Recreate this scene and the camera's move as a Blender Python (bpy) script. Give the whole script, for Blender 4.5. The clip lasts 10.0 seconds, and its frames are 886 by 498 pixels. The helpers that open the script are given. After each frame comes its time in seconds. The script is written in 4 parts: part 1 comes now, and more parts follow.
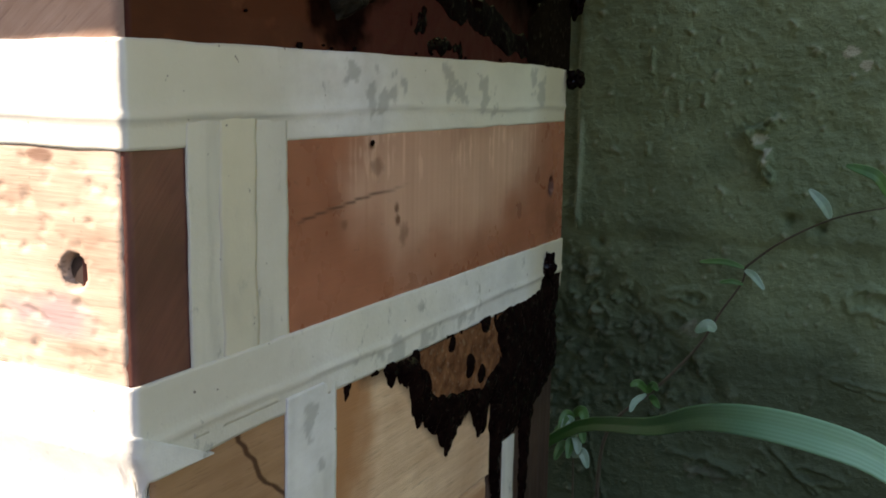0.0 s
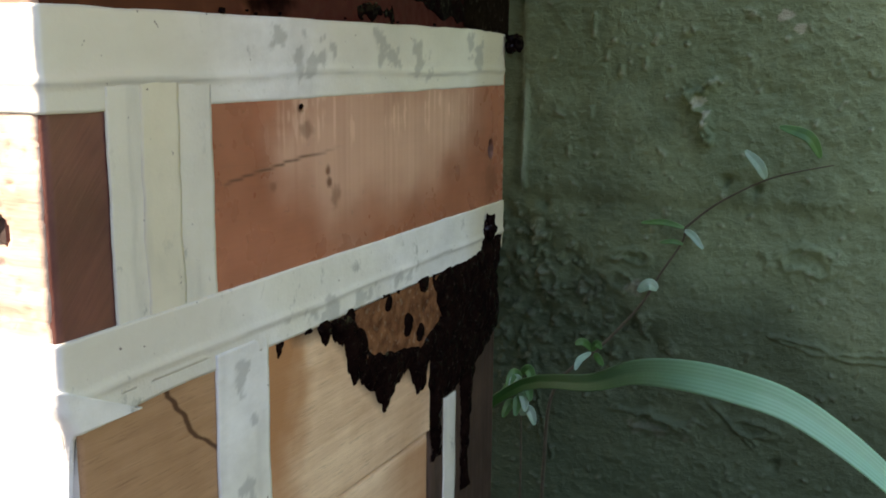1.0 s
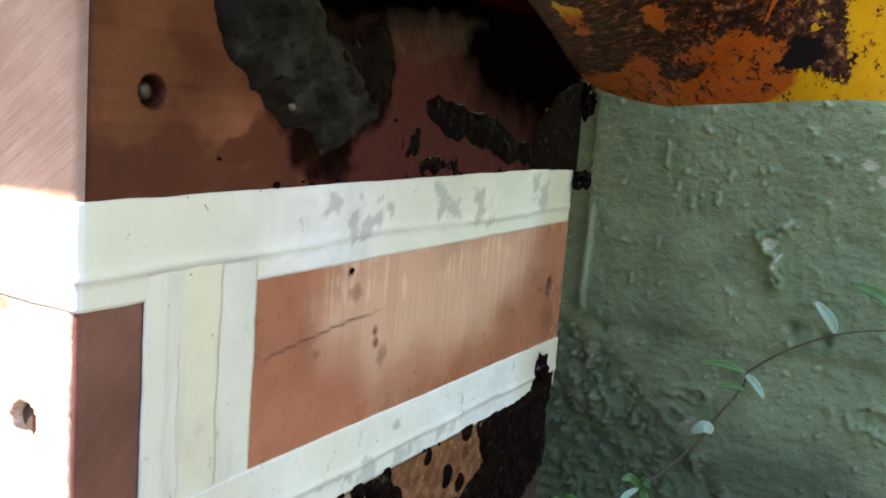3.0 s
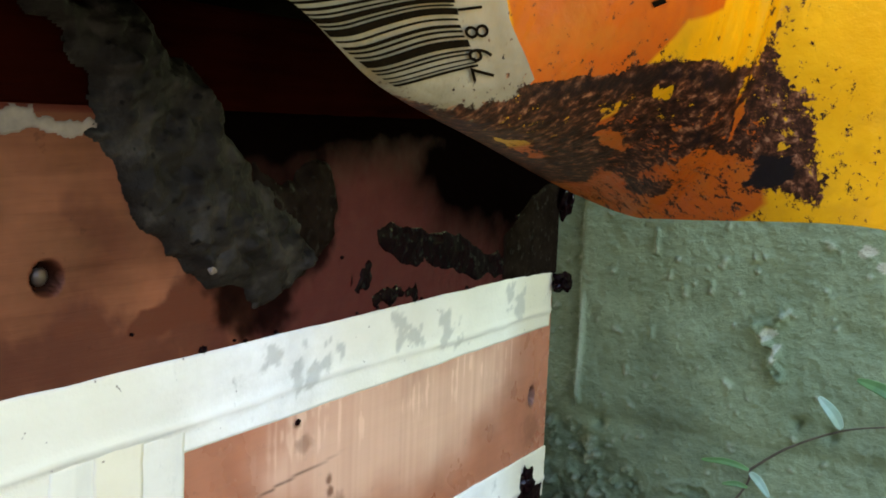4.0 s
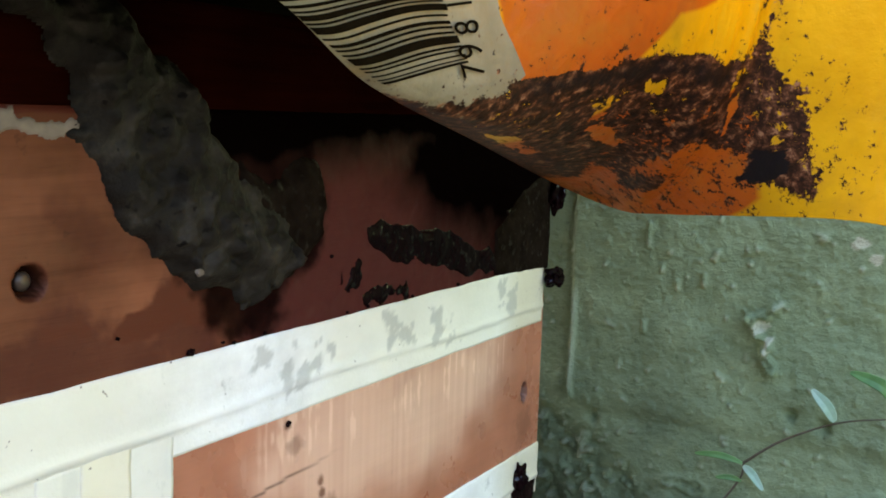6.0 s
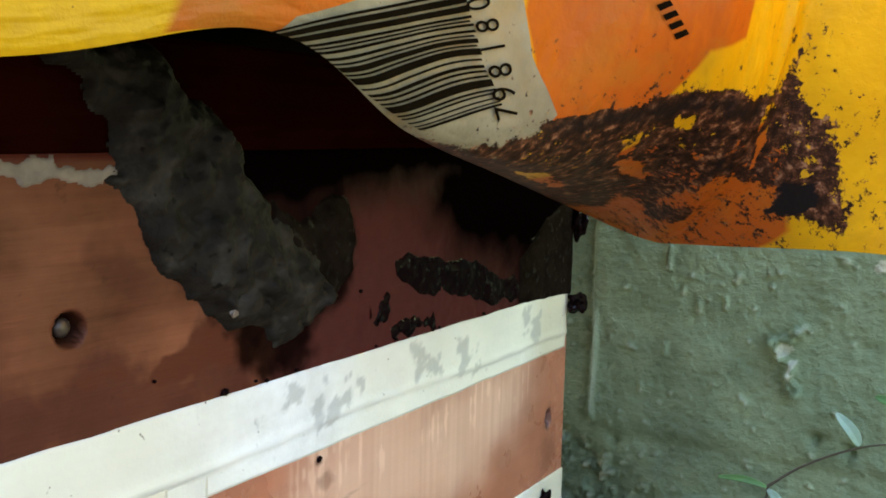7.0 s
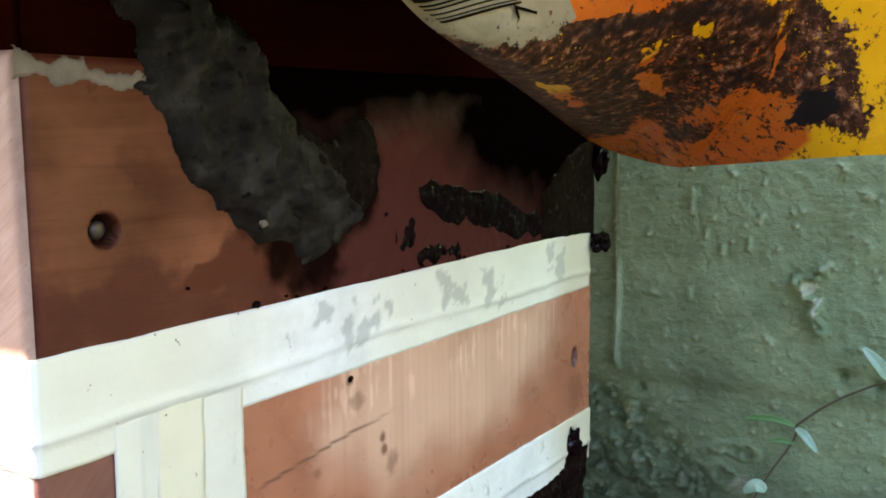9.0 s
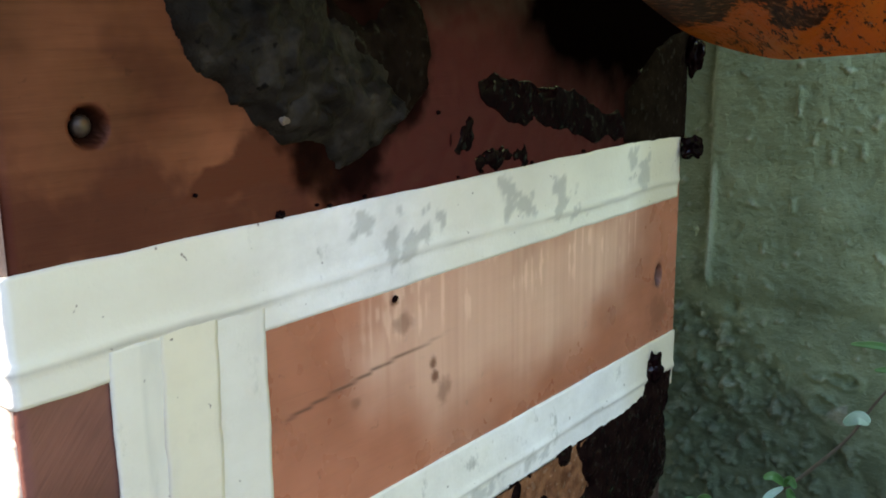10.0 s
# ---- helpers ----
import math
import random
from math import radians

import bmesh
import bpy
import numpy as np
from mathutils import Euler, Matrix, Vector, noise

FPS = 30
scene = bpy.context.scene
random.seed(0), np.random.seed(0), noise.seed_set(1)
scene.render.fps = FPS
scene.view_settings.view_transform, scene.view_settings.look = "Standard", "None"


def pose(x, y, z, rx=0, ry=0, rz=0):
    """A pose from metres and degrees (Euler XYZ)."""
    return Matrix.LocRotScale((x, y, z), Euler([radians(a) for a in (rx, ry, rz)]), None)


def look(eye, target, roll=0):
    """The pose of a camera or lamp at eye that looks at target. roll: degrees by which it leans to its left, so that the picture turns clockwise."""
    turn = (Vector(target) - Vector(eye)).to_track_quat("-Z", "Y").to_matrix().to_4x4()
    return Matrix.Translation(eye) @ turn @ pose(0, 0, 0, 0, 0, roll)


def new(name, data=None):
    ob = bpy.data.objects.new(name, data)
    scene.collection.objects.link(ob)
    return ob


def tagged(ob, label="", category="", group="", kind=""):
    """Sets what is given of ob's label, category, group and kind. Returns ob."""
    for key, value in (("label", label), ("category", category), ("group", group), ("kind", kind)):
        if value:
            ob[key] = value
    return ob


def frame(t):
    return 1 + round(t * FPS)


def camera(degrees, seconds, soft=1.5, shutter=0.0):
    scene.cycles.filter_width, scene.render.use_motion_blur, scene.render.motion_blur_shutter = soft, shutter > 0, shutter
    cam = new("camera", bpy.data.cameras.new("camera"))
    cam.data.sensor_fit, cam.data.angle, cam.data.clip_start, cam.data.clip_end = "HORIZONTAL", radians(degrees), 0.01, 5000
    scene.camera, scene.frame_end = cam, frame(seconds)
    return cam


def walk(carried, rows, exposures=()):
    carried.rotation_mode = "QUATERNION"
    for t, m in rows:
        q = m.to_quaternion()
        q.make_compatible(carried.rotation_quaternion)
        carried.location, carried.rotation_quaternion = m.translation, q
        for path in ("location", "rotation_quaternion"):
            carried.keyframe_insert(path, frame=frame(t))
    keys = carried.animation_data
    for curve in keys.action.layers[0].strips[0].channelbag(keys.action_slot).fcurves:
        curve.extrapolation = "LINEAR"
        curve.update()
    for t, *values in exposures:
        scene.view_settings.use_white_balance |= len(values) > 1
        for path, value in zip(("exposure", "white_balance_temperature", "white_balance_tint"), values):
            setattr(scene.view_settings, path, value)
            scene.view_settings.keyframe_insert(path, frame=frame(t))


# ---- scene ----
cam = camera(48.0, 10.0, soft=1.8)
PATH = [
    (0, (-0.00130, 0.01737, 0.24709), (-0.9135, 1.7675, -0.0768), 0.85),
    (0.5, (0.00684, 0.02231, 0.24275), (-0.9193, 1.7543, -0.1347), -0.89),
    (1, (0.01245, 0.01619, 0.24668), (-0.8485, 1.7792, -0.1413), 0.56),
    (1.5, (0.01247, 0.01691, 0.26117), (-0.8431, 1.7833, -0.1233), 2.14),
    (2, (0.00917, 0.01723, 0.26348), (-0.9023, 1.7681, -0.0587), 2.29),
    (2.2, (0.00296, 0.01910, 0.26380), (-0.9015, 1.7720, -0.0668), 3.76),
    (3.3, (0.00880, 0.03740, 0.28803), (-1.0040, 1.7332, -0.0257), 3.80),
    (3.5, (0.01044, 0.04306, 0.29409), (-1.0258, 1.7251, -0.0174), 2.93),
    (4, (0.01174, 0.05508, 0.30260), (-1.0247, 1.7463, 0.0461), 2.34),
    (4.5, (0.01210, 0.05820, 0.30203), (-1.0233, 1.7516, 0.0566), 2.08),
    (5, (0.01301, 0.05858, 0.30256), (-1.0292, 1.7470, 0.0517), 2.00),
    (6.5, (0.00743, 0.05643, 0.30609), (-1.0020, 1.7604, 0.0279), 1.91),
    (7, (0.00596, 0.05538, 0.30939), (-1.0308, 1.7466, 0.0546), 1.48),
    (7.5, (0.00647, 0.05602, 0.30732), (-1.0372, 1.7445, 0.0625), 1.36),
    (8, (0.00712, 0.05602, 0.30816), (-1.0396, 1.7396, 0.0436), 1.68),
    (8.5, (0.00791, 0.05535, 0.30755), (-1.0293, 1.7457, 0.0490), 1.67),
    (9, (0.00753, 0.05094, 0.29257), (-1.0615, 1.7203, 0.0271), -0.36),
    (9.5, (0.00063, 0.07213, 0.29023), (-1.1418, 1.6675, -0.0965), -0.16),
    (10, (-0.00182, 0.07937, 0.28842), (-1.2076, 1.6098, -0.1631), -0.54),
]
EXPOSURES = [(0.0, 1.12, 7800, 20), (0.5, 1.1, 7800, 20), (1.0, 1.64, 7800, 20), (1.5, 1.85, 7800, 20), (2.1, 2.0, 7600, 20), (3.3, 2.65, 7150, 20), (4.0, 2.82, 7150, 20), (8.6, 2.80, 7150, 20), (9.0, 2.80, 7100, 19), (9.4, 2.36, 7100, 19), (10.0, 2.34, 7100, 19)]
walk(cam, [(t, look(eye, target, roll)) for t, eye, target, roll in PATH], EXPOSURES)

# ---- light: open sky, low sun that reaches only the front end of the hive ----
SUN_WAY = Vector((0.55, 0.50, -0.66)).normalized()
world = bpy.data.worlds.new("sky")
scene.world = world
world.use_nodes = True
wn = world.node_tree.nodes
sky = wn.new("ShaderNodeTexSky")
sky.sky_type, sky.sun_disc = "NISHITA", False
sky.sun_elevation = math.asin(-SUN_WAY.z)
sky.sun_rotation = math.atan2(-SUN_WAY.x, -SUN_WAY.y)
world.node_tree.links.new(sky.outputs[0], wn["Background"].inputs[0])
wn["Background"].inputs[1].default_value = 0.15
sun = new("sun", bpy.data.lights.new("sun", "SUN"))
sun.data.energy, sun.data.angle, sun.data.color = 5.0, radians(0.6), (1.0, 0.95, 0.86)
sun.matrix_world = look((-2, -2, 3), Vector((-2, -2, 3)) + SUN_WAY)

# ---- sizes ----
SIDE = -0.1303          # plane of the long side of the hive
FRONT, BACK = 0.1455, 0.3600
WALL = 0.4360
WIDTH = 0.215           # hive, front end
JOINT_LOW, JOINT_HIGH, TOP = 0.1830, 0.2450, 0.3030


# ---- noise in plain arrays ----
def hash2(i, j, seed):
    h = np.sin(i * 127.1 + j * 311.7 + seed * 74.7) * 43758.5453
    return h - np.floor(h)


def value_noise(x, y, seed=0):
    i, j = np.floor(x), np.floor(y)
    f, g = x - i, y - j
    f, g = f * f * (3 - 2 * f), g * g * (3 - 2 * g)
    a, b, c, d = hash2(i, j, seed), hash2(i + 1, j, seed), hash2(i, j + 1, seed), hash2(i + 1, j + 1, seed)
    return (a * (1 - f) + b * f) * (1 - g) + (c * (1 - f) + d * f) * g - 0.5


def fractal(x, y, scale, seed=0, octaves=4, gain=0.5):
    total, amp = 0.0, 1.0
    x, y = 0.83 * x - 0.56 * y, 0.56 * x + 0.83 * y
    for k in range(octaves):
        total = total + amp * value_noise(x / scale + 13.7 * k, y / scale - 7.3 * k, seed + k)
        scale, amp = scale * 0.5, amp * gain
        x, y = 0.80 * x - 0.60 * y, 0.60 * x + 0.80 * y
    return total


def streaks(x, scale, seed=0, octaves=3):
    """Noise that varies along one line only."""
    total, amp = 0.0, 1.0
    for k in range(octaves):
        total = total + amp * value_noise(x / scale + 13.7 * k, 0 * x + 0.5 + k, seed + k)
        scale, amp = scale * 0.5, amp * 0.5
    return total


def smooth(a, b, x):
    t = np.clip((x - a) / (b - a), 0, 1)
    return t * t * (3 - 2 * t)


def inside(px, py, corners):
    """Signed distance to a closed outline, positive inside."""
    best = np.full(np.shape(px), 1e9)
    odd = np.zeros(np.shape(px), bool)
    n = len(corners)
    for k in range(n):
        (ax, ay), (bx, by) = corners[k], corners[(k + 1) % n]
        ex, ey = bx - ax, by - ay
        t = np.clip(((px - ax) * ex + (py - ay) * ey) / (ex * ex + ey * ey), 0, 1)
        best = np.minimum(best, np.hypot(px - ax - t * ex, py - ay - t * ey))
        cross = ((ay > py) != (by > py)) & (px < (bx - ax) * (py - ay) / ((by - ay) if by != ay else 1e-12) + ax)
        odd ^= cross
    return np.where(odd, best, -best)


# ---- mesh helpers ----
def empty(name, place):
    ob = new(name)
    ob.empty_display_size = 0.02
    ob.matrix_world = Matrix.Translation(place)
    return ob


def join_to(ob, parent):
    if parent is not None:
        ob.parent = parent
        m = parent.matrix_basis if parent.parent is None else parent.parent.matrix_basis @ parent.matrix_parent_inverse @ parent.matrix_basis
        ob.matrix_parent_inverse = m.inverted()
    return ob


def mesh_object(name, verts, faces, material, parent=None, label="", soft=True, masks=None, uv=None):
    me = bpy.data.meshes.new(name)
    me.from_pydata([tuple(v) for v in verts], [], [tuple(f) for f in faces])
    me.materials.append(material)
    if soft:
        me.polygons.foreach_set("use_smooth", [True] * len(me.polygons))
    for key, values in (masks or {}).items():
        me.attributes.new(key, "FLOAT", "POINT").data.foreach_set("value", np.asarray(values, np.float32).ravel())
    if uv is not None:
        layer = me.uv_layers.new(name="UVMap")
        idx = np.empty(len(me.loops), np.int32)
        me.loops.foreach_get("vertex_index", idx)
        layer.data.foreach_set("uv", np.asarray(uv, np.float32)[idx].ravel())
    me.update()
    ob = new(name, me)
    join_to(ob, parent)
    if label:
        tagged(ob, label)
    return ob


def part(name, bm, material, parent=None, label="", soft=False):
    me = bpy.data.meshes.new(name)
    bm.to_mesh(me)
    bm.free()
    me.materials.append(material)
    if soft:
        me.polygons.foreach_set("use_smooth", [True] * len(me.polygons))
    ob = new(name, me)
    join_to(ob, parent)
    if label:
        tagged(ob, label)
    return ob


def grid_faces(nu, nv):
    """Quads of a grid of nu x nv points, index = i * nv + j."""
    i, j = np.meshgrid(np.arange(nu - 1), np.arange(nv - 1), indexing="ij")
    a = (i * nv + j).ravel()
    return np.stack([a, a + nv, a + nv + 1, a + 1], 1).tolist()


def box_bm(x0, x1, y0, y1, z0, z1, bevel=0.0):
    bm = bmesh.new()
    bmesh.ops.create_cube(bm, size=1.0)
    for v in bm.verts:
        v.co = ((x0 + x1) / 2 + v.co.x * (x1 - x0), (y0 + y1) / 2 + v.co.y * (y1 - y0), (z0 + z1) / 2 + v.co.z * (z1 - z0))
    if bevel:
        bmesh.ops.bevel(bm, geom=bm.edges[:], offset=bevel, segments=2, affect="EDGES")
    return bm


def faced_board(name, x0, x1, y0, y1, z0, z1, material, parent, relief, masks=None, label="", step=0.0006, side="x"):
    """A board whose seen face (side x1, or the y0 end) is a fine sheet with relief(a, z) in metres."""
    lo, hi = (y0, y1) if side == "x" else (x0, x1)
    na, nz = max(3, int((hi - lo) / step)), max(3, int((z1 - z0) / step))
    a, z = np.meshgrid(np.linspace(lo, hi, na), np.linspace(z0, z1, nz), indexing="ij")
    edge = np.minimum(np.minimum(a - lo, hi - a), np.minimum(z - z0, z1 - z))
    d = relief(a, z) - 0.0009 * np.clip(1 - edge / 0.0014, 0, 1) ** 2
    front = np.stack([x1 + d, a, z], -1) if side == "x" else np.stack([a, y0 - d, z], -1)
    back = np.stack([np.full_like(a, x0), a, z], -1) if side == "x" else np.stack([a, np.full_like(a, y1), z], -1)
    verts = front.reshape(-1, 3).tolist()
    faces = grid_faces(na, nz)
    ring = [i * nz for i in range(na)] + [(na - 1) * nz + j for j in range(1, nz)] + [i * nz + nz - 1 for i in range(na - 2, -1, -1)] + [j for j in range(nz - 2, 0, -1)]
    back = back.reshape(-1, 3)
    start = len(verts)
    verts += back[ring].tolist()
    n = len(ring)
    faces += [(ring[k], start + k, start + (k + 1) % n, ring[(k + 1) % n]) for k in range(n)]
    faces.append(tuple(start + k for k in range(n)))
    if side == "x":
        faces = [tuple(reversed(f)) for f in faces]
    values = {}
    for key, fn in (masks or {}).items():
        m = np.asarray(fn(a, z), float).ravel()
        values[key] = np.concatenate([m, m[ring]])
    return mesh_object(name, verts, faces, material, parent, label, masks=values)


def crust(name, bounds, height, material, parent=None, label="", step=0.0005, plane=SIDE, masks=None):
    """A lump stuck on the long side: height(y, z) metres thick where positive, nothing elsewhere."""
    y0, y1, z0, z1 = bounds
    ny, nz = int((y1 - y0) / step) + 1, int((z1 - z0) / step) + 1
    y, z = np.meshgrid(np.linspace(y0, y1, ny), np.linspace(z0, z1, nz), indexing="ij")
    h = height(y, z)
    keep = h > 0
    cell = keep[:-1, :-1] | keep[1:, :-1] | keep[:-1, 1:] | keep[1:, 1:]
    used = np.zeros_like(keep)
    used[:-1, :-1] |= cell
    used[1:, :-1] |= cell
    used[:-1, 1:] |= cell
    used[1:, 1:] |= cell
    number = -np.ones(h.shape, int)
    number[used] = np.arange(used.sum())
    verts = np.stack([plane + np.maximum(h, -0.0004), y, z], -1)[used]
    i, j = np.nonzero(cell)
    faces = np.stack([number[i, j], number[i + 1, j], number[i + 1, j + 1], number[i, j + 1]], 1).tolist()
    values = {k: np.asarray(f(y, z), float)[used] for k, f in (masks or {}).items()}
    return mesh_object(name, verts.tolist(), faces, material, parent, label, masks=values)


def shaped(q, h):
    """Height of a crust that thins out to nothing at its outline q = 0."""
    return np.where(q > 0, np.minimum(np.maximum(h, 0.00015), 2.0 * q + 0.00005), np.maximum(1.5 * q, -0.002))


# ---- material helpers ----
def material(name, rough=0.6, spec=0.4):
    m = bpy.data.materials.new(name)
    m.use_nodes = True
    b = m.node_tree.nodes["Principled BSDF"]
    b.inputs["Roughness"].default_value = rough
    b.inputs["Specular IOR Level"].default_value = spec
    return m, m.node_tree, b


class Nodes:
    def __init__(self, tree):
        self.t = tree
        self.place = tree.nodes.new("ShaderNodeTexCoord").outputs["Object"]

    def link(self, a, b):
        self.t.links.new(a, b)

    def scaled(self, s, turn=(0, 0, 0)):
        n = self.t.nodes.new("ShaderNodeMapping")
        if any(turn):
            n.vector_type, s = "TEXTURE", tuple(1 / c for c in s)
        n.inputs["Scale"].default_value = s
        n.inputs["Rotation"].default_value = turn
        self.link(self.place, n.inputs["Vector"])
        return n.outputs[0]

    def noise(self, scale, detail=4.0, rough=0.55, at=None, distort=0.0):
        n = self.t.nodes.new("ShaderNodeTexNoise")
        n.inputs["Scale"].default_value, n.inputs["Detail"].default_value = scale, detail
        n.inputs["Roughness"].default_value, n.inputs["Distortion"].default_value = rough, distort
        self.link(at or self.place, n.inputs["Vector"])
        return n.outputs["Fac"]

    def ramp(self, fac, *stops):
        n = self.t.nodes.new("ShaderNodeValToRGB")
        e = n.color_ramp.elements
        while len(e) < len(stops):
            e.new(0.5)
        for k, (p, c) in enumerate(stops):
            e[k].position = p
            e[k].color = (*c, 1) if isinstance(c, tuple) else (c, c, c, 1)
        self.link(fac, n.inputs[0])
        return n.outputs[0]

    def value(self, op, a, b=None, clamp=False):
        n = self.t.nodes.new("ShaderNodeMath")
        n.operation, n.use_clamp = op, clamp
        for k, v in enumerate((a, b)):
            if v is None:
                continue
            if isinstance(v, (int, float)):
                n.inputs[k].default_value = v
            else:
                self.link(v, n.inputs[k])
        return n.outputs[0]

    def mix(self, fac, a, b, blend="MIX"):
        n = self.t.nodes.new("ShaderNodeMix")
        n.data_type, n.blend_type = "RGBA", blend
        for slot, v in (("Factor", fac), ("A", a), ("B", b)):
            s = next(i for i in n.inputs if i.name == slot and i.enabled)
            if isinstance(v, tuple):
                s.default_value = (*v, 1)
            elif isinstance(v, (int, float)):
                s.default_value = v
            else:
                self.link(v, s)
        return next(o for o in n.outputs if o.enabled)

    def mask(self, name):
        n = self.t.nodes.new("ShaderNodeAttribute")
        n.attribute_name = name
        return n.outputs["Fac"]

    def bump(self, bsdf, height, strength, distance):
        n = self.t.nodes.new("ShaderNodeBump")
        n.inputs["Strength"].default_value, n.inputs["Distance"].default_value = strength, distance
        self.link(height, n.inputs["Height"])
        self.link(n.outputs[0], bsdf.inputs["Normal"])


def ragged(n, mask, scale, amount=0.6, low=0.45, high=0.55):
    """A mask with an uneven, eaten edge."""
    v = n.value("ADD", n.mask(mask), n.value("MULTIPLY", n.value("SUBTRACT", n.noise(scale, 6, 0.65), 0.5), amount))
    return n.ramp(v, (low, 0.0), (high, 1.0))


def wood(name, light, dark, along="y", rough=0.5, grain=1.0, spots=0.0, turn=(0, 0, 0), stains=(), spec=0.5):
    """Bare board: long streaks along the grain, pores, large blotches, and stains (mask, colour, roughness)."""
    m, t, b = material(name, rough, spec)
    n = Nodes(t)
    s = {"y": (1, 0.06, 1), "x": (0.06, 1, 1), "z": (1, 1, 0.06)}[along]
    lines = n.scaled(s, turn)
    streak = n.noise(420, 5, 0.6, lines, 0.4)
    fine = n.noise(1800, 3, 0.6, lines)
    blot = n.noise(34, 4, 0.55)
    mixf = n.value("ADD", n.value("MULTIPLY", n.value("ADD", streak, -0.5), 0.75 * grain), n.value("ADD", n.value("MULTIPLY", blot, 1.15), 0.10))
    col = n.ramp(mixf, (0.38, dark), (0.95, light))
    col = n.mix(n.value("MULTIPLY", n.ramp(fine, (0.30, 1.0), (0.42, 0.0)), 0.30 * grain), col, tuple(c * 0.35 for c in dark))
    if spots:
        col = n.mix(n.value("MULTIPLY", n.ramp(n.noise(190, 3, 0.7), (0.66, 0.0), (0.72, 1.0)), spots), col, tuple(c * 0.3 for c in dark))
    r = n.ramp(n.noise(90, 3), (0.3, rough - 0.1), (0.7, rough + 0.12))
    for mask, colour, gloss, scale in stains:
        f = ragged(n, mask, scale, 0.28, 0.14, 0.86) if scale < 250 else n.mask(mask)
        col = n.mix(f, col, colour)
        r = n.mix(f, r, (gloss, gloss, gloss))
        if mask == "pitch":
            n.link(n.ramp(f, (0.0, spec), (1.0, 0.0)), b.inputs["Specular IOR Level"])
    n.link(col, b.inputs["Base Color"])
    n.link(r, b.inputs["Roughness"])
    n.bump(b, n.value("ADD", n.value("MULTIPLY", streak, 0.6), n.value("MULTIPLY", fine, 0.5)), 0.5 * grain, 0.0004)
    return m


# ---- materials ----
# Resin black, deepened further to stand for the shade below the sack.
RESIN_SHADE = (0.0016, 0.0008, 0.0007)
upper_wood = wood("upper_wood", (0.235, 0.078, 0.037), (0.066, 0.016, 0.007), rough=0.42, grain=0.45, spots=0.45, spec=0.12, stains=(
    ("red", (0.062, 0.012, 0.008), 0.36, 120), ("rust", (0.085, 0.018, 0.009), 0.34, 200), ("plum", (0.064, 0.0108, 0.0102), 0.40, 60), ("pitch", RESIN_SHADE, 0.5, 110)))
middle_wood = wood("middle_wood", (0.47, 0.178, 0.102), (0.25, 0.080, 0.041), rough=0.30, grain=0.32, spots=0.35, stains=(
    ("scrape", (0.74, 0.48, 0.36), 0.42, 300), ("knot", (0.14, 0.045, 0.022), 0.5, 260), ("crack", (0.05, 0.018, 0.012), 0.7, 300)))
lower_wood = wood("lower_wood", (0.86, 0.63, 0.43), (0.58, 0.36, 0.22), rough=0.55, stains=(
    ("tan", (0.46, 0.22, 0.10), 0.55, 90), ("pitch", (0.020, 0.011, 0.009), 0.30, 200)))
ply_wood = wood("ply_wood", (0.47, 0.28, 0.155), (0.32, 0.17, 0.085), rough=0.55, stains=(("vein", (0.09, 0.035, 0.015), 0.6, 180),))
end_grain = wood("end_grain", (0.20, 0.072, 0.050), (0.090, 0.028, 0.021), rough=0.5, grain=0.8, turn=(radians(48), 0, 0))
front_wood = wood("front_wood", (0.66, 0.52, 0.41), (0.38, 0.26, 0.19), along="x", rough=0.65, grain=1.0, spots=0.9, stains=(("violet", (0.37, 0.27, 0.28), 0.6, 60), ("knot", (0.22, 0.12, 0.08), 0.6, 120)))
front_grey_wood = wood("front_grey_wood", (0.42, 0.28, 0.21), (0.27, 0.15, 0.10), along="x", rough=0.6, turn=(0, radians(-35), 0))
# Lid wood coloured near-black to hold the shade below the sack.
lid_wood_shade = wood("lid_wood_shade", (0.0150, 0.0020, 0.0009), (0.0050, 0.0007, 0.0004), rough=0.8, spec=0.0)
dark_wood = wood("dark_wood", (0.10, 0.060, 0.042), (0.035, 0.020, 0.015), along="z", rough=0.5)


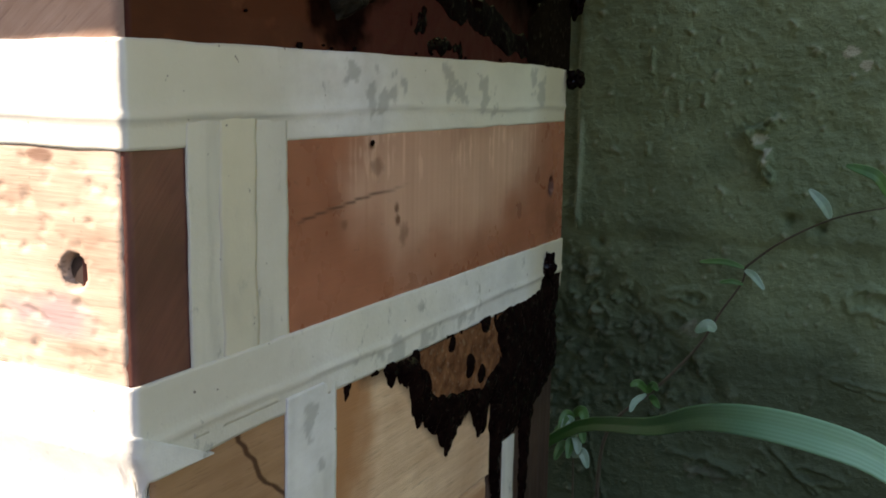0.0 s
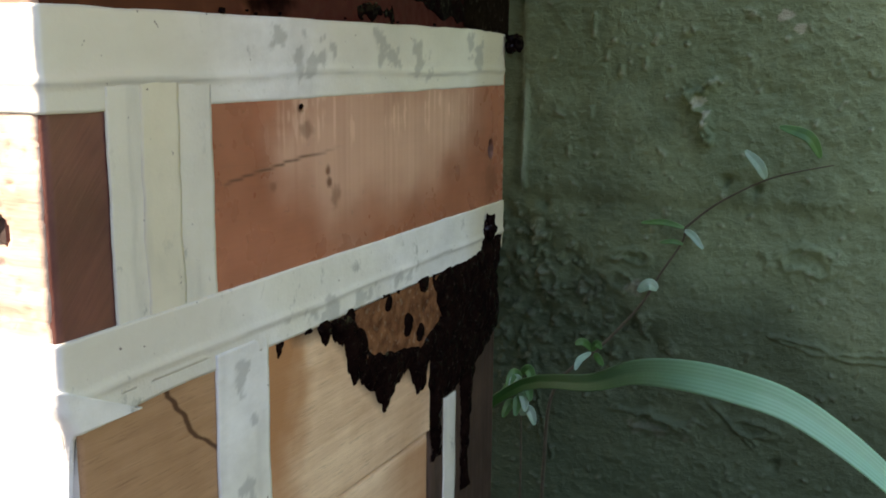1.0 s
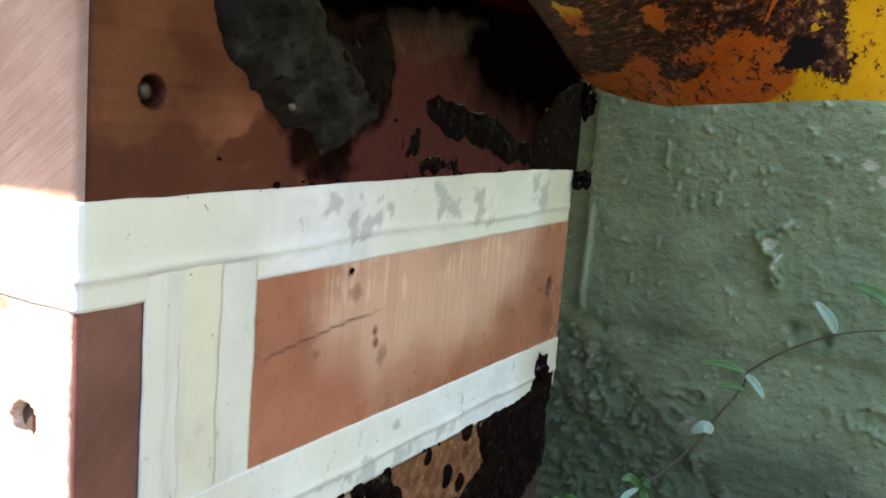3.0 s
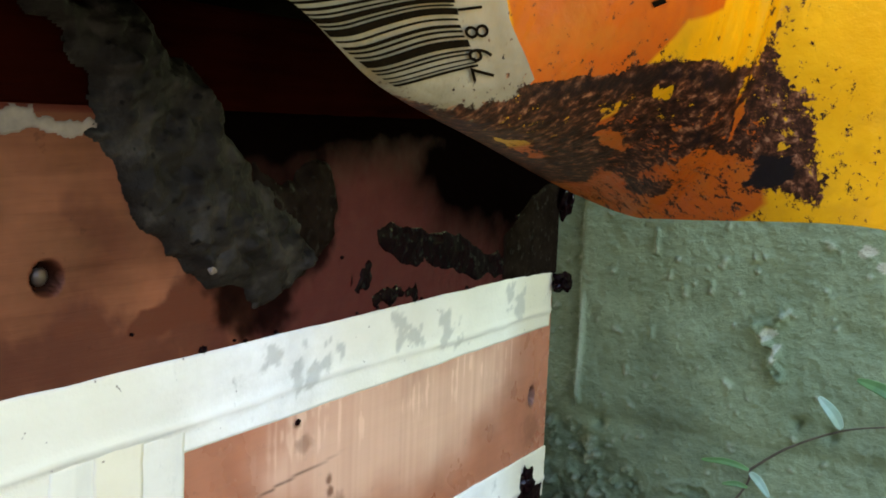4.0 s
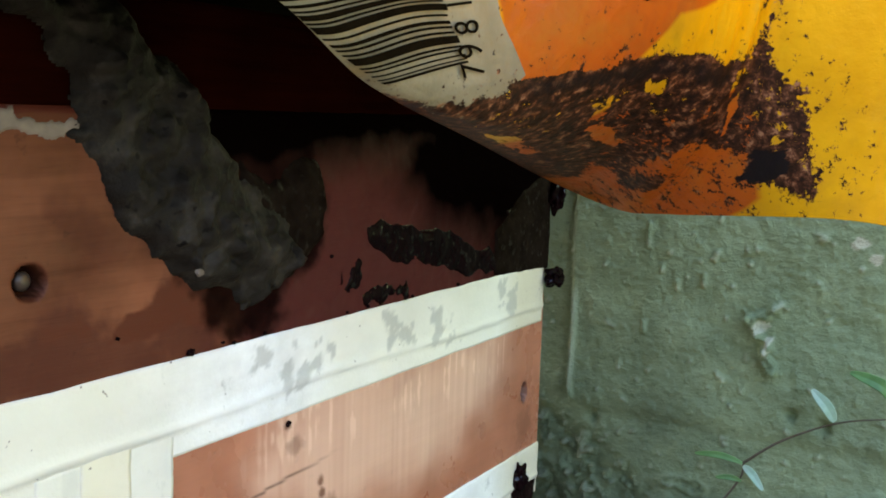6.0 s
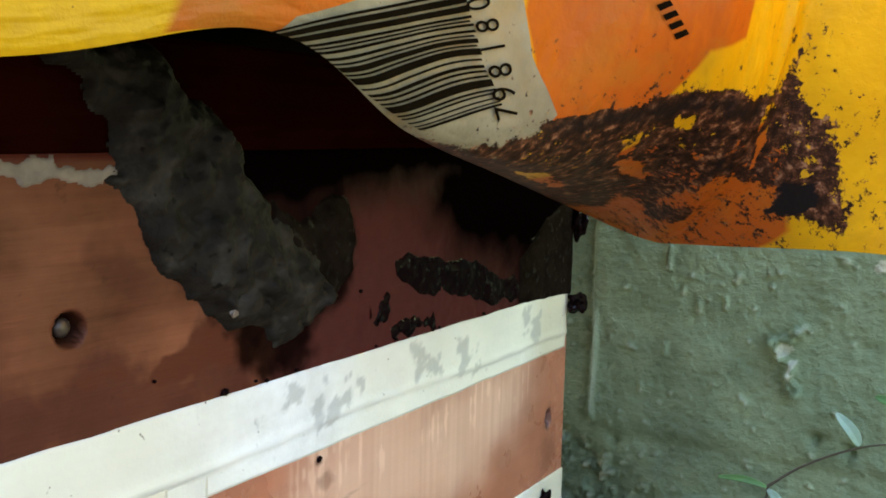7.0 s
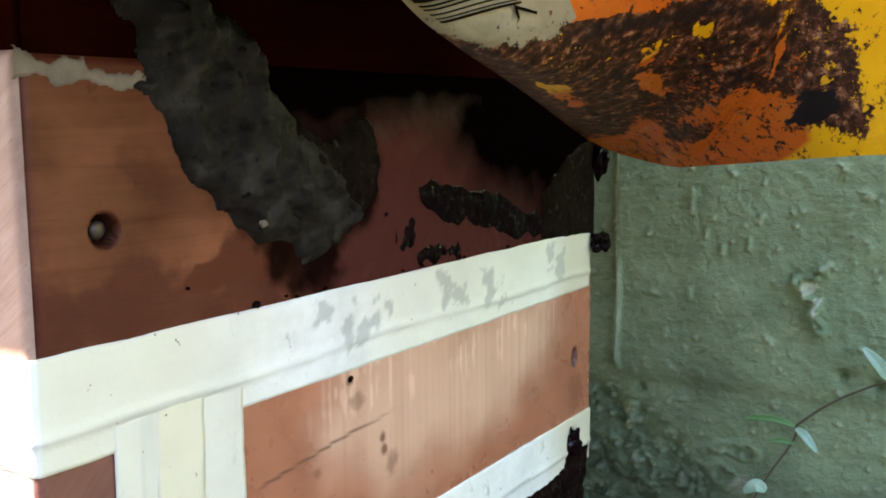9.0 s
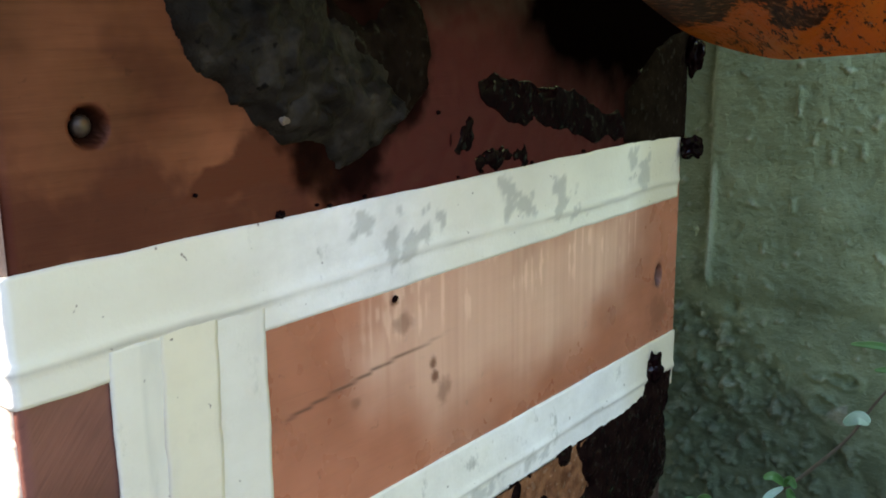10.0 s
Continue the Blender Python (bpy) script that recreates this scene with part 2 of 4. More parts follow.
def tape_material(name, tint, dirt):
    m, t, b = material(name, 0.36, 0.55)
    n = Nodes(t)
    cloud = n.noise(60, 4, 0.6)
    col = n.ramp(cloud, (0.3, tuple(c * 0.80 for c in tint)), (0.7, tint))
    col = n.mix(n.value("MULTIPLY", n.ramp(n.noise(230, 5, 0.7, n.scaled((1, 0.5, 1))), (0.45, 0.0), (0.75, 1.0)), 0.22), col, (0.40, 0.41, 0.37))
    col = n.mix(n.value("MULTIPLY", n.ramp(n.noise(14, 3, 0.5), (0.40, 1.0), (0.62, 0.0)), 0.6), col, (tint[0] * 0.84, tint[1] * 0.81, tint[2] * 0.66))
    cream_tone = n.value("ADD", n.mask("cream_tone"), n.value("MULTIPLY", n.value("SUBTRACT", n.noise(28, 4, 0.6), 0.5), 0.45))
    col = n.mix(n.ramp(cream_tone, (0.20, 0.0), (1.0, 0.95)), col, (0.62, 0.578, 0.445))
    smudge = n.value("MULTIPLY", n.ramp(n.noise(150, 5, 0.7, n.scaled((1, 1, 0.7))), (0.60, 0.0), (0.70, 1.0)), n.ramp(n.noise(22, 2), (0.45, 0.0), (0.6, 1.0)))
    col = n.mix(n.value("MULTIPLY", smudge, dirt), col, (0.22, 0.24, 0.22))
    speck = n.ramp(n.noise(420, 2, 0.5), (0.74, 0.0), (0.78, 1.0))
    col = n.mix(n.value("MULTIPLY", speck, 0.8), col, (0.07, 0.04, 0.03))
    col = n.mix(n.value("MULTIPLY", n.mask("dark"), 0.65), col, (0.26, 0.28, 0.27))
    n.link(col, b.inputs["Base Color"])
    n.link(n.ramp(cloud, (0.3, 0.28), (0.7, 0.42)), b.inputs["Roughness"])
    n.bump(b, n.value("ADD", n.noise(900, 3, 0.6), n.value("MULTIPLY", n.noise(200, 3, 0.5, n.scaled((1, 0.25, 1))), 0.8)), 0.25, 0.0004)
    return m


tape_pale = tape_material("tape_pale", (0.88, 0.90, 0.90), 0.6)
tape_warm = tape_material("tape_warm", (0.85, 0.82, 0.70), 0.25)


def plaster_material():
    m, t, b = material("plaster", 0.72, 0.3)
    n = Nodes(t)
    big, mid, small = n.noise(9, 4, 0.55), n.noise(60, 5, 0.6), n.noise(520, 4, 0.65)
    col = n.ramp(n.value("ADD", n.value("MULTIPLY", big, 0.7), n.value("MULTIPLY", mid, 0.45)), (0.35, (0.160, 0.232, 0.118)), (0.62, (0.290, 0.392, 0.212)), (0.85, (0.43, 0.55, 0.310)))
    col = n.mix(n.ramp(small, (0.30, 0.45), (0.42, 0.0)), col, (0.08, 0.115, 0.060))
    # Bare plaster, plus highlights painted on the ridge and the crumbs.
    col = n.mix(n.value("MULTIPLY", n.mask("bare"), 0.9), col, (0.55, 0.59, 0.42))
    col = n.mix(n.value("MULTIPLY", n.mask("dark_tone"), 0.82), col, (0.040, 0.064, 0.036))
    n.link(col, b.inputs["Base Color"])
    lumps = n.value("POWER", n.noise(260, 4, 0.55), 3.0)
    strokes = n.value("MULTIPLY", n.noise(300, 3, 0.6, n.scaled((0.45, 1, 1.3))), 0.25)
    n.bump(b, n.value("ADD", n.value("MULTIPLY", n.noise(1100, 3, 0.6), 0.16), n.value("ADD", n.value("MULTIPLY", lumps, 0.9), strokes)), 1.0, 0.0020)
    return m


plaster = plaster_material()


def clay_material():
    m, t, b = material("clay", 0.8, 0.06)
    n = Nodes(t)
    a = n.noise(150, 5, 0.6)
    col = n.ramp(a, (0.30, (0.0085, 0.0068, 0.005)), (0.52, (0.018, 0.0152, 0.0115)), (0.74, (0.048, 0.042, 0.033)))
    col = n.mix(n.ramp(n.noise(420, 2, 0.5), (0.66, 0.0), (0.70, 1.0)), col, (0.006, 0.005, 0.004))
    n.link(col, b.inputs["Base Color"])
    n.link(n.ramp(a, (0.3, 0.45), (0.7, 0.75)), b.inputs["Roughness"])
    n.bump(b, n.value("ADD", n.noise(1100, 4, 0.6), n.noise(380, 3, 0.6)), 0.55, 0.0006)
    return m


clay = clay_material()


def resin_material(name, dark, lit, gloss, spec=0.35):
    m, t, b = material(name, gloss, spec)
    n = Nodes(t)
    n.link(n.ramp(n.noise(260, 4, 0.6), (0.35, dark), (0.75, lit)), b.inputs["Base Color"])
    n.link(n.ramp(n.noise(500, 3), (0.35, gloss * 0.6), (0.7, gloss * 1.6)), b.inputs["Roughness"])
    n.link(n.ramp(n.noise(430, 2, 0.5), (0.60, spec * 0.2), (0.67, spec * 3.5)), b.inputs["Specular IOR Level"])
    n.bump(b, n.value("ADD", n.value("MULTIPLY", n.noise(600, 2, 0.5), 0.25), n.noise(120, 2, 0.4)), 0.4, 0.0016)
    return m


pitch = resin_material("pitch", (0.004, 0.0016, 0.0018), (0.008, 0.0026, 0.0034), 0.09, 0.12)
curtain_resin = resin_material("curtain_resin", (0.004, 0.0018, 0.0020), (0.014, 0.0066, 0.0054), 0.22, 0.05)
olive_resin = resin_material("olive_resin", (0.0060, 0.0038, 0.0027), (0.0150, 0.0102, 0.0074), 0.6, 0.02)
brown_resin = resin_material("brown_resin", (0.10, 0.040, 0.020), (0.30, 0.14, 0.07), 0.5)


def plain(name, colour, rough, metal=0.0, var=0.25, scale=300, spec=0.5):
    m, t, b = material(name, rough, spec)
    n = Nodes(t)
    n.link(n.ramp(n.noise(scale, 4), (0.3, tuple(c * (1 - var) for c in colour)), (0.7, tuple(min(1, c * (1 + var)) for c in colour))), b.inputs["Base Color"])
    b.inputs["Metallic"].default_value = metal
    n.bump(b, n.noise(scale * 3, 3), 0.3, 0.0003)
    return m


steel = plain("steel", (0.060, 0.040, 0.031), 0.42, 0.5)
bore_shade = plain("bore_shade", (0.030, 0.016, 0.011), 0.8)
soil = plain("soil", (0.036, 0.031, 0.024), 0.95, 0.0, 0.4, 30)
ink = plain("ink", (0.0065, 0.0045, 0.0022), 0.85, spec=0.0)
white_front = plain("white_front", (0.74, 0.73, 0.69), 0.6, 0.0, 0.08, 60)
white_scrap = plain("white_scrap", (0.15, 0.112, 0.085), 0.6, 0.0, 0.35, 200)


def leaf_material(name, colour, light):
    m, t, b = material(name, 0.38, 0.5)
    n = Nodes(t)
    n.link(n.ramp(n.noise(120, 3), (0.3, colour), (0.7, light)), b.inputs["Base Color"])
    b.inputs["Transmission Weight"].default_value = 0.0
    b.inputs["Subsurface Weight"].default_value = 0.15
    b.inputs["Subsurface Radius"].default_value = (0.002, 0.004, 0.001)
    n.bump(b, n.noise(400, 3), 0.3, 0.0004)
    return m


leaf_green = leaf_material("leaf_green", (0.045, 0.15, 0.035), (0.10, 0.27, 0.07))
leaf_pale = leaf_material("leaf_pale", (0.22, 0.42, 0.28), (0.38, 0.56, 0.42))
blade_green = leaf_material("blade_green", (0.10, 0.30, 0.16), (0.20, 0.46, 0.30))
bn = Nodes(blade_green.node_tree)
vein = bn.value("ADD", bn.value("MULTIPLY", bn.value("SINE", bn.value("MULTIPLY", bn.mask("lane"), 26.0)), 0.5), 0.5)
tone = bn.mix(vein, (0.15, 0.39, 0.25), (0.19, 0.45, 0.30))
# Base end painted darker, for the light that falls on the outer part.
tone = bn.mix(bn.ramp(bn.mask("along"), (0.25, 1.0), (0.62, 0.0)), tone, (0.035, 0.15, 0.035))
bn.link(tone, blade_green.node_tree.nodes["Principled BSDF"].inputs["Base Color"])
stem_brown = plain("stem_brown", (0.085, 0.075, 0.045), 0.7)


def sack_material():
    """Printed woven plastic: yellow ground, orange panel, white label, worn dark dirt."""
    m, t, b = material("printed_sack", 0.40, 0.20)
    n = Nodes(t)
    col = n.ramp(n.noise(45, 4, 0.6), (0.3, (0.52, 0.265, 0.004)), (0.7, (0.65, 0.36, 0.006)))
    col = n.mix(n.ramp(n.value("ADD", n.mask("orange"), n.value("MULTIPLY", n.value("SUBTRACT", n.noise(60, 3), 0.5), 0.25)), (0.40, 0.0), (0.62, 1.0)), col, (0.41, 0.088, 0.007))
    col = n.mix(n.ramp(n.mask("white"), (0.47, 0.0), (0.53, 1.0)), col, n.ramp(n.noise(70, 4), (0.3, (0.165, 0.146, 0.088)), (0.7, (0.265, 0.240, 0.155))))
    grime = n.value("MULTIPLY", n.ramp(n.noise(55, 5, 0.65), (0.50, 0.0), (0.75, 1.0)), 0.45)
    col = n.mix(grime, col, (0.30, 0.16, 0.02))
    specks = n.ramp(n.noise(420, 3, 0.6), (0.69, 0.0), (0.73, 1.0))
    col = n.mix(n.value("MULTIPLY", specks, 0.8), col, (0.07, 0.025, 0.012))
    fleck = n.value("MULTIPLY", n.value("SUBTRACT", n.noise(900, 4, 0.7), 0.5), 1.3)
    worn = n.value("ADD", n.value("ADD", n.mask("dirt"), fleck), n.value("MULTIPLY", n.value("SUBTRACT", n.noise(260, 8, 0.78), 0.5), 2.7))
    f = n.ramp(worn, (0.50, 0.0), (0.56, 1.0))
    dirt = n.ramp(n.noise(430, 5, 0.7), (0.36, (0.010, 0.005, 0.003)), (0.50, (0.034, 0.013, 0.006)), (0.58, (0.105, 0.040, 0.018)), (0.66, (0.30, 0.150, 0.075)))
    col = n.mix(f, col, dirt)
    # Values above 1 turn black: the dark spot and the painted crease shadow.
    col = n.mix(n.value("MULTIPLY", n.value("SUBTRACT", n.mask("dirt"), 1.0), 3.0, True), col, (0.008, 0.006, 0.006))
    n.link(col, b.inputs["Base Color"])
    n.link(n.ramp(f, (0.0, 0.11), (1.0, 0.10)), b.inputs["Specular IOR Level"])
    n.link(n.mix(f, n.ramp(n.noise(90, 3), (0.3, 0.30), (0.7, 0.45)), (0.5, 0.5, 0.5)), b.inputs["Roughness"])
    n.bump(b, n.value("ADD", n.value("MULTIPLY", f, 0.6), n.value("ADD", n.noise(500, 4, 0.6), n.noise(90, 3))), 0.35, 0.0007)
    return m


printed_sack = sack_material()

# ---- ground ----
tagged(mesh_object("ground", [(-60, -60, 0), (60, -60, 0), (60, 60, 0), (-60, 60, 0)], [(0, 1, 2, 3)], soil, soft=False), "bare dark brown soil below the hive and wall", "ground", kind="structure")


# ---- unseen plain walls added to close the place and cut low sky light ----
added_wall_green = plain("added_wall_green", (0.060, 0.075, 0.045), 0.9, 0.0, 0.5, 6)
for name, box in (("unseen_wall_south", (-4.0, 6.0, -6.15, -6.0, -0.02, 2.2)), ("unseen_wall_east", (6.0, 6.15, -4.0, 0.6, -0.02, 0.75))):
    tagged(part(name, box_bm(*box), added_wall_green), "unseen dark green wall added to cut low sky light", "wall", kind="structure")

# ---- plaster wall ----
FLAKE = [(-0.0705, 0.2351), (-0.0735, 0.2325), (-0.0800, 0.2305), (-0.0773, 0.2254), (-0.0716, 0.2225), (-0.0728, 0.2181), (-0.0696, 0.2115)]


def wall_height(x, z):
    """Relief of the plaster, metres proud of the wall's plane."""
    d = 0.0028 * fractal(x, z, 0.09, 3, 3) + 0.0014 * fractal(x, z, 0.024, 9, 4, 0.50) + 0.00060 * fractal(x, z, 0.0046, 15, 4, 0.6) + 0.00022 * fractal(0.4 * x, z, 0.0034, 19, 3, 0.6) + 0.0085 * np.clip(fractal(x, z, 0.0036, 17, 2) - 0.40, 0, 1)
    grit = np.clip(fractal(x, z, 0.0032, 21, 2) - 0.26, 0, 1)
    crumb = smooth(0.006, -0.012, (z - 0.178) + 0.75 * (x + 0.150) + 0.010 * fractal(x, z, 0.02, 30, 3)) * smooth(-0.03, -0.07, x + 0.25 * (z - 0.16)) * smooth(0.085, 0.130, z + 0.02 * fractal(x, z, 0.03, 31, 3))
    d = d + 0.0035 * grit * (0.30 + 2.8 * crumb) + crumb * (-0.0022 + 0.0030 * fractal(x, z, 0.010, 40, 3) + 0.0090 * np.clip(fractal(x, z, 0.0048, 42, 4, 0.6) - 0.10, 0, 0.5))
    # thicker coat right of a trowelled edge
    coat = smooth(-0.1535, -0.1515, x + 0.0012 * fractal(x, z, 0.02, 44, 3))
    d = d + 0.0024 * coat * smooth(0.182, 0.19, z) + 0.0024 * np.exp(-((x + 0.1510 + 0.0006 * fractal(x, z, 0.012, 46, 3)) / 0.0010) ** 2) * smooth(0.184, 0.19, z) * smooth(0.236, 0.228, z)
    # flaked places
    for fx, fz, w, h in ((-0.107, 0.148, 0.006, 0.004), (-0.10, 0.160, 0.008, 0.003), (-0.085, 0.085, 0.014, 0.004), (-0.045, 0.09, 0.010, 0.003), (-0.03, 0.165, 0.010, 0.006)):
        q = np.hypot((x - fx) / w, (z - fz) / h) + 0.9 * fractal(x, z, 0.006, 50, 3)
        d = d + 0.0016 * np.exp(-((q - 0.9) / 0.35) ** 2) - 0.0012 * smooth(0.8, 0.4, q)
    # a long flake standing proud
    chain = FLAKE
    near = np.full(np.shape(x), 1.0)
    for (ax, az), (bx, bz) in zip(chain, chain[1:]):
        k = np.clip(((x - ax) * (bx - ax) + (z - az) * (bz - az)) / ((bx - ax) ** 2 + (bz - az) ** 2), 0, 1)
        near = np.minimum(near, np.hypot(x - ax - k * (bx - ax), z - az - k * (bz - az)))
    near = near + 0.0020 * fractal(x, z, 0.003, 57, 3)
    d = d + 0.0062 * smooth(0.0020, 0.0009, near) * (0.7 + 0.8 * fractal(x, z, 0.0022, 59, 2))
    # drips of old paint
    for fx, fz, ln in ((-0.1203, 0.259, 0.010), (-0.1205, 0.222, 0.005), (-0.108, 0.240, 0.004), (-0.098, 0.243, 0.005), (-0.130, 0.205, 0.004), (-0.1145, 0.246, 0.003)):
        d = d + 0.0016 * np.exp(-((x - fx) / 0.0009) ** 2) * smooth(fz - ln / 2 - 0.001, fz - ln / 2, z) * smooth(fz + ln / 2 + 0.001, fz + ln / 2 - 0.001, z)
    for chain in ([(-0.105, 0.090), (-0.085, 0.087), (-0.072, 0.084)], [(-0.062, 0.098), (-0.050, 0.088), (-0.044, 0.083)], [(-0.040, 0.132), (-0.015, 0.127), (0.010, 0.128)], [(-0.146, 0.110), (-0.142, 0.085), (-0.136, 0.060)]):
        near = np.full(np.shape(x), 1.0)
        for (ax, az), (bx, bz) in zip(chain, chain[1:]):
            k = np.clip(((x - ax) * (bx - ax) + (z - az) * (bz - az)) / ((bx - ax) ** 2 + (bz - az) ** 2), 0, 1)
            near = np.minimum(near, np.hypot(x - ax - k * (bx - ax), z - az - k * (bz - az)))
        near = near + 0.0020 * fractal(x, z, 0.006, 58, 3)
        d = d + 0.0020 * smooth(0.0022, 0.0006, near) * smooth(-0.0004, 0.0012, near)
    # small bored holes
    for fx, fz in ((-0.141, 0.180), (-0.035, 0.075), (-0.062, 0.196), (-0.050, 0.193)):
        d = d - 0.004 * np.exp(-(((x - fx) / 0.0022) ** 2 + ((z - fz) / 0.0022) ** 2))
    return d


def build_wall():
    x = np.concatenate([np.linspace(-1.6, -0.22, 24)[:-1], np.linspace(-0.22, 0.06, 400), np.linspace(0.06, 1.6, 28)[1:]])
    z = np.concatenate([np.linspace(-0.02, 0.04, 12)[:-1], np.linspace(0.04, 0.31, 390), np.linspace(0.31, 0.62, 20)[1:]])
    gx, gz = np.meshgrid(x, z, indexing="ij")
    d = wall_height(gx, gz)
    verts = np.stack([gx, WALL - d, gz], -1).reshape(-1, 3)
    bare = np.zeros_like(gx)
    for fx, fz, w, h in ((-0.0765, 0.2285, 0.0040, 0.0030), (-0.0725, 0.2195, 0.0028, 0.0040), (-0.0420, 0.2617, 0.0030, 0.0020), (-0.101, 0.146, 0.009, 0.003), (-0.088, 0.083, 0.010, 0.003), (-0.037, 0.2575, 0.003, 0.002)):
        q = np.hypot((gx - fx) / w, (gz - fz) / h) + 2.2 * fractal(gx, gz, 0.005, 50, 4)
        bare = np.maximum(bare, smooth(0.75, 0.45, q))
    # Pale line paints the light caught by the trowelled ridge.
    bare = np.maximum(bare, 0.45 * np.exp(-((gx + 0.1508) / 0.0008) ** 2) * smooth(0.188, 0.194, gz) * smooth(0.236, 0.230, gz))
    for fx, fz, ln in ((-0.1203, 0.259, 0.010), (-0.108, 0.240, 0.004), (-0.098, 0.243, 0.005), (-0.130, 0.205, 0.004), (-0.1145, 0.246, 0.003)):
        bare = np.maximum(bare, 0.5 * np.exp(-((gx - fx) / 0.0009) ** 2 - ((gz - fz + ln * 0.35) / 0.0012) ** 2))
    # Pale flecks paint highlights on the raised crumbs.
    bare = np.maximum(bare, 0.35 * smooth(0.42, 0.54, fractal(gx, gz, 0.0036, 17, 2)))
    rough_zone = smooth(0.006, -0.012, (gz - 0.178) + 0.75 * (gx + 0.150)) * smooth(-0.03, -0.07, gx) * smooth(0.10, 0.14, gz)
    bare = np.maximum(bare, 0.5 * rough_zone * smooth(0.20, 0.34, fractal(gx, gz, 0.0048, 42, 4, 0.6)))
    # Darker towards the bottom, left of the coat's edge and between crumbs.
    dark_tone = smooth(0.238, 0.145, gz + 0.25 * (gx + 0.13) + 0.05 * fractal(gx, gz, 0.05, 61, 4))
    dark_tone = np.maximum(dark_tone, 0.42 * smooth(-0.148, -0.154, gx + 0.004 * fractal(gx, gz, 0.01, 63, 3)))
    dark_tone = np.maximum(dark_tone, 0.85 * rough_zone * smooth(0.25, -0.05, fractal(gx, gz, 0.0048, 42, 4, 0.6)))
    n = len(verts)
    ring = np.arange(n).reshape(gx.shape)
    border = list(ring[:, 0]) + list(ring[-1, 1:]) + list(ring[-2::-1, -1]) + list(ring[0, -2:0:-1])
    rear = verts[border].copy()
    rear[:, 1] = WALL + 0.15
    faces = grid_faces(*gx.shape)
    k = len(border)
    faces += [(border[i], n + i, n + (i + 1) % k, border[(i + 1) % k]) for i in range(k)]
    faces.append(tuple(n + i for i in range(k)))
    ob = mesh_object("wall_garden", np.concatenate([verts, rear]).tolist(), faces, plaster, masks={"bare": np.concatenate([bare.ravel(), np.zeros(k)]), "dark_tone": np.concatenate([dark_tone.ravel(), np.zeros(k)])})
    return tagged(ob, "rough green-grey painted plaster wall with flaking spots", "wall", kind="structure")


build_wall()


# ---- hive modules ----
def flat(a, z):
    return 0.00012 * fractal(a, z, 0.02, 70, 3)


def dent(a, z, ca, cz, ra, rz, depth):
    q = np.hypot((a - ca) / ra, (z - cz) / rz)
    return -depth * smooth(1.0, 0.75, q)


def frame_boards(parent, z0, z1, wood_far):
    """The sides of a module that stay out of view."""
    x_far = SIDE - WIDTH
    part("side_board", box_bm(x_far, x_far + 0.028, FRONT + 0.03, BACK, z0, z1, 0.001), wood_far, parent)
    part("back_board", box_bm(x_far + 0.028, SIDE - 0.028, BACK - 0.03, BACK, z0, z1, 0.001), wood_far, parent)


# upper module
upper = tagged(empty("hive_module", (SIDE - WIDTH / 2, 0.25, JOINT_HIGH)), "reddish-brown wooden hive box stained with dark resin", "beehive", "stacked hive boxes")


def upper_relief(a, z):
    screw_pit = dent(a, z, 0.1605, 0.2737, 0.0031, 0.0031, 0.0030)
    return flat(a, z) + screw_pit + 0.0003 * fractal(a, z, 0.004, 75, 3) * smooth(0.2, 0.24, a)


def upper_pitch_shade(a, z):
    # top paints the shade under the sack; right and under are resin.
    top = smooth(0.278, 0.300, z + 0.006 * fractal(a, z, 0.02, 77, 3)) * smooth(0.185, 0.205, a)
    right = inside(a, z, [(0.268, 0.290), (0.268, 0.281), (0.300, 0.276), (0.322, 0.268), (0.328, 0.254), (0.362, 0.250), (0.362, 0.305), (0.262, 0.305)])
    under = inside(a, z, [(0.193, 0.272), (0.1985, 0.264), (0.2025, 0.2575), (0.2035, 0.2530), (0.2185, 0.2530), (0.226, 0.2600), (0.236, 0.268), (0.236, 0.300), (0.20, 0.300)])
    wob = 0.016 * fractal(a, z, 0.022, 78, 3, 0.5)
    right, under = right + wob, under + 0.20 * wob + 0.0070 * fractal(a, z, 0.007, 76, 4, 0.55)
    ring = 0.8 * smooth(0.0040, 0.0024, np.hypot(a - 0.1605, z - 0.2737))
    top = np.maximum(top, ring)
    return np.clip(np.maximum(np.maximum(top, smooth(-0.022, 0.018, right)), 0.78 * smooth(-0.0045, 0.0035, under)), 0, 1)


def upper_red(a, z):
    q = inside(a, z, [(0.145, 0.2655), (0.155, 0.2665), (0.168, 0.2685), (0.182, 0.2650), (0.190, 0.270), (0.202, 0.268), (0.206, 0.250), (0.145, 0.250)])
    s = inside(a, z, [(0.164, 0.285), (0.172, 0.2835), (0.183, 0.281), (0.180, 0.277), (0.168, 0.2805)])
    q, s = q + 0.010 * fractal(a, z, 0.010, 79, 5, 0.6), s + 0.006 * fractal(a, z, 0.006, 80, 3)
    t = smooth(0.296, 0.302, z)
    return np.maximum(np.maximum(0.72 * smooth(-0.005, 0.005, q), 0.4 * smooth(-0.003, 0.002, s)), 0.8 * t)


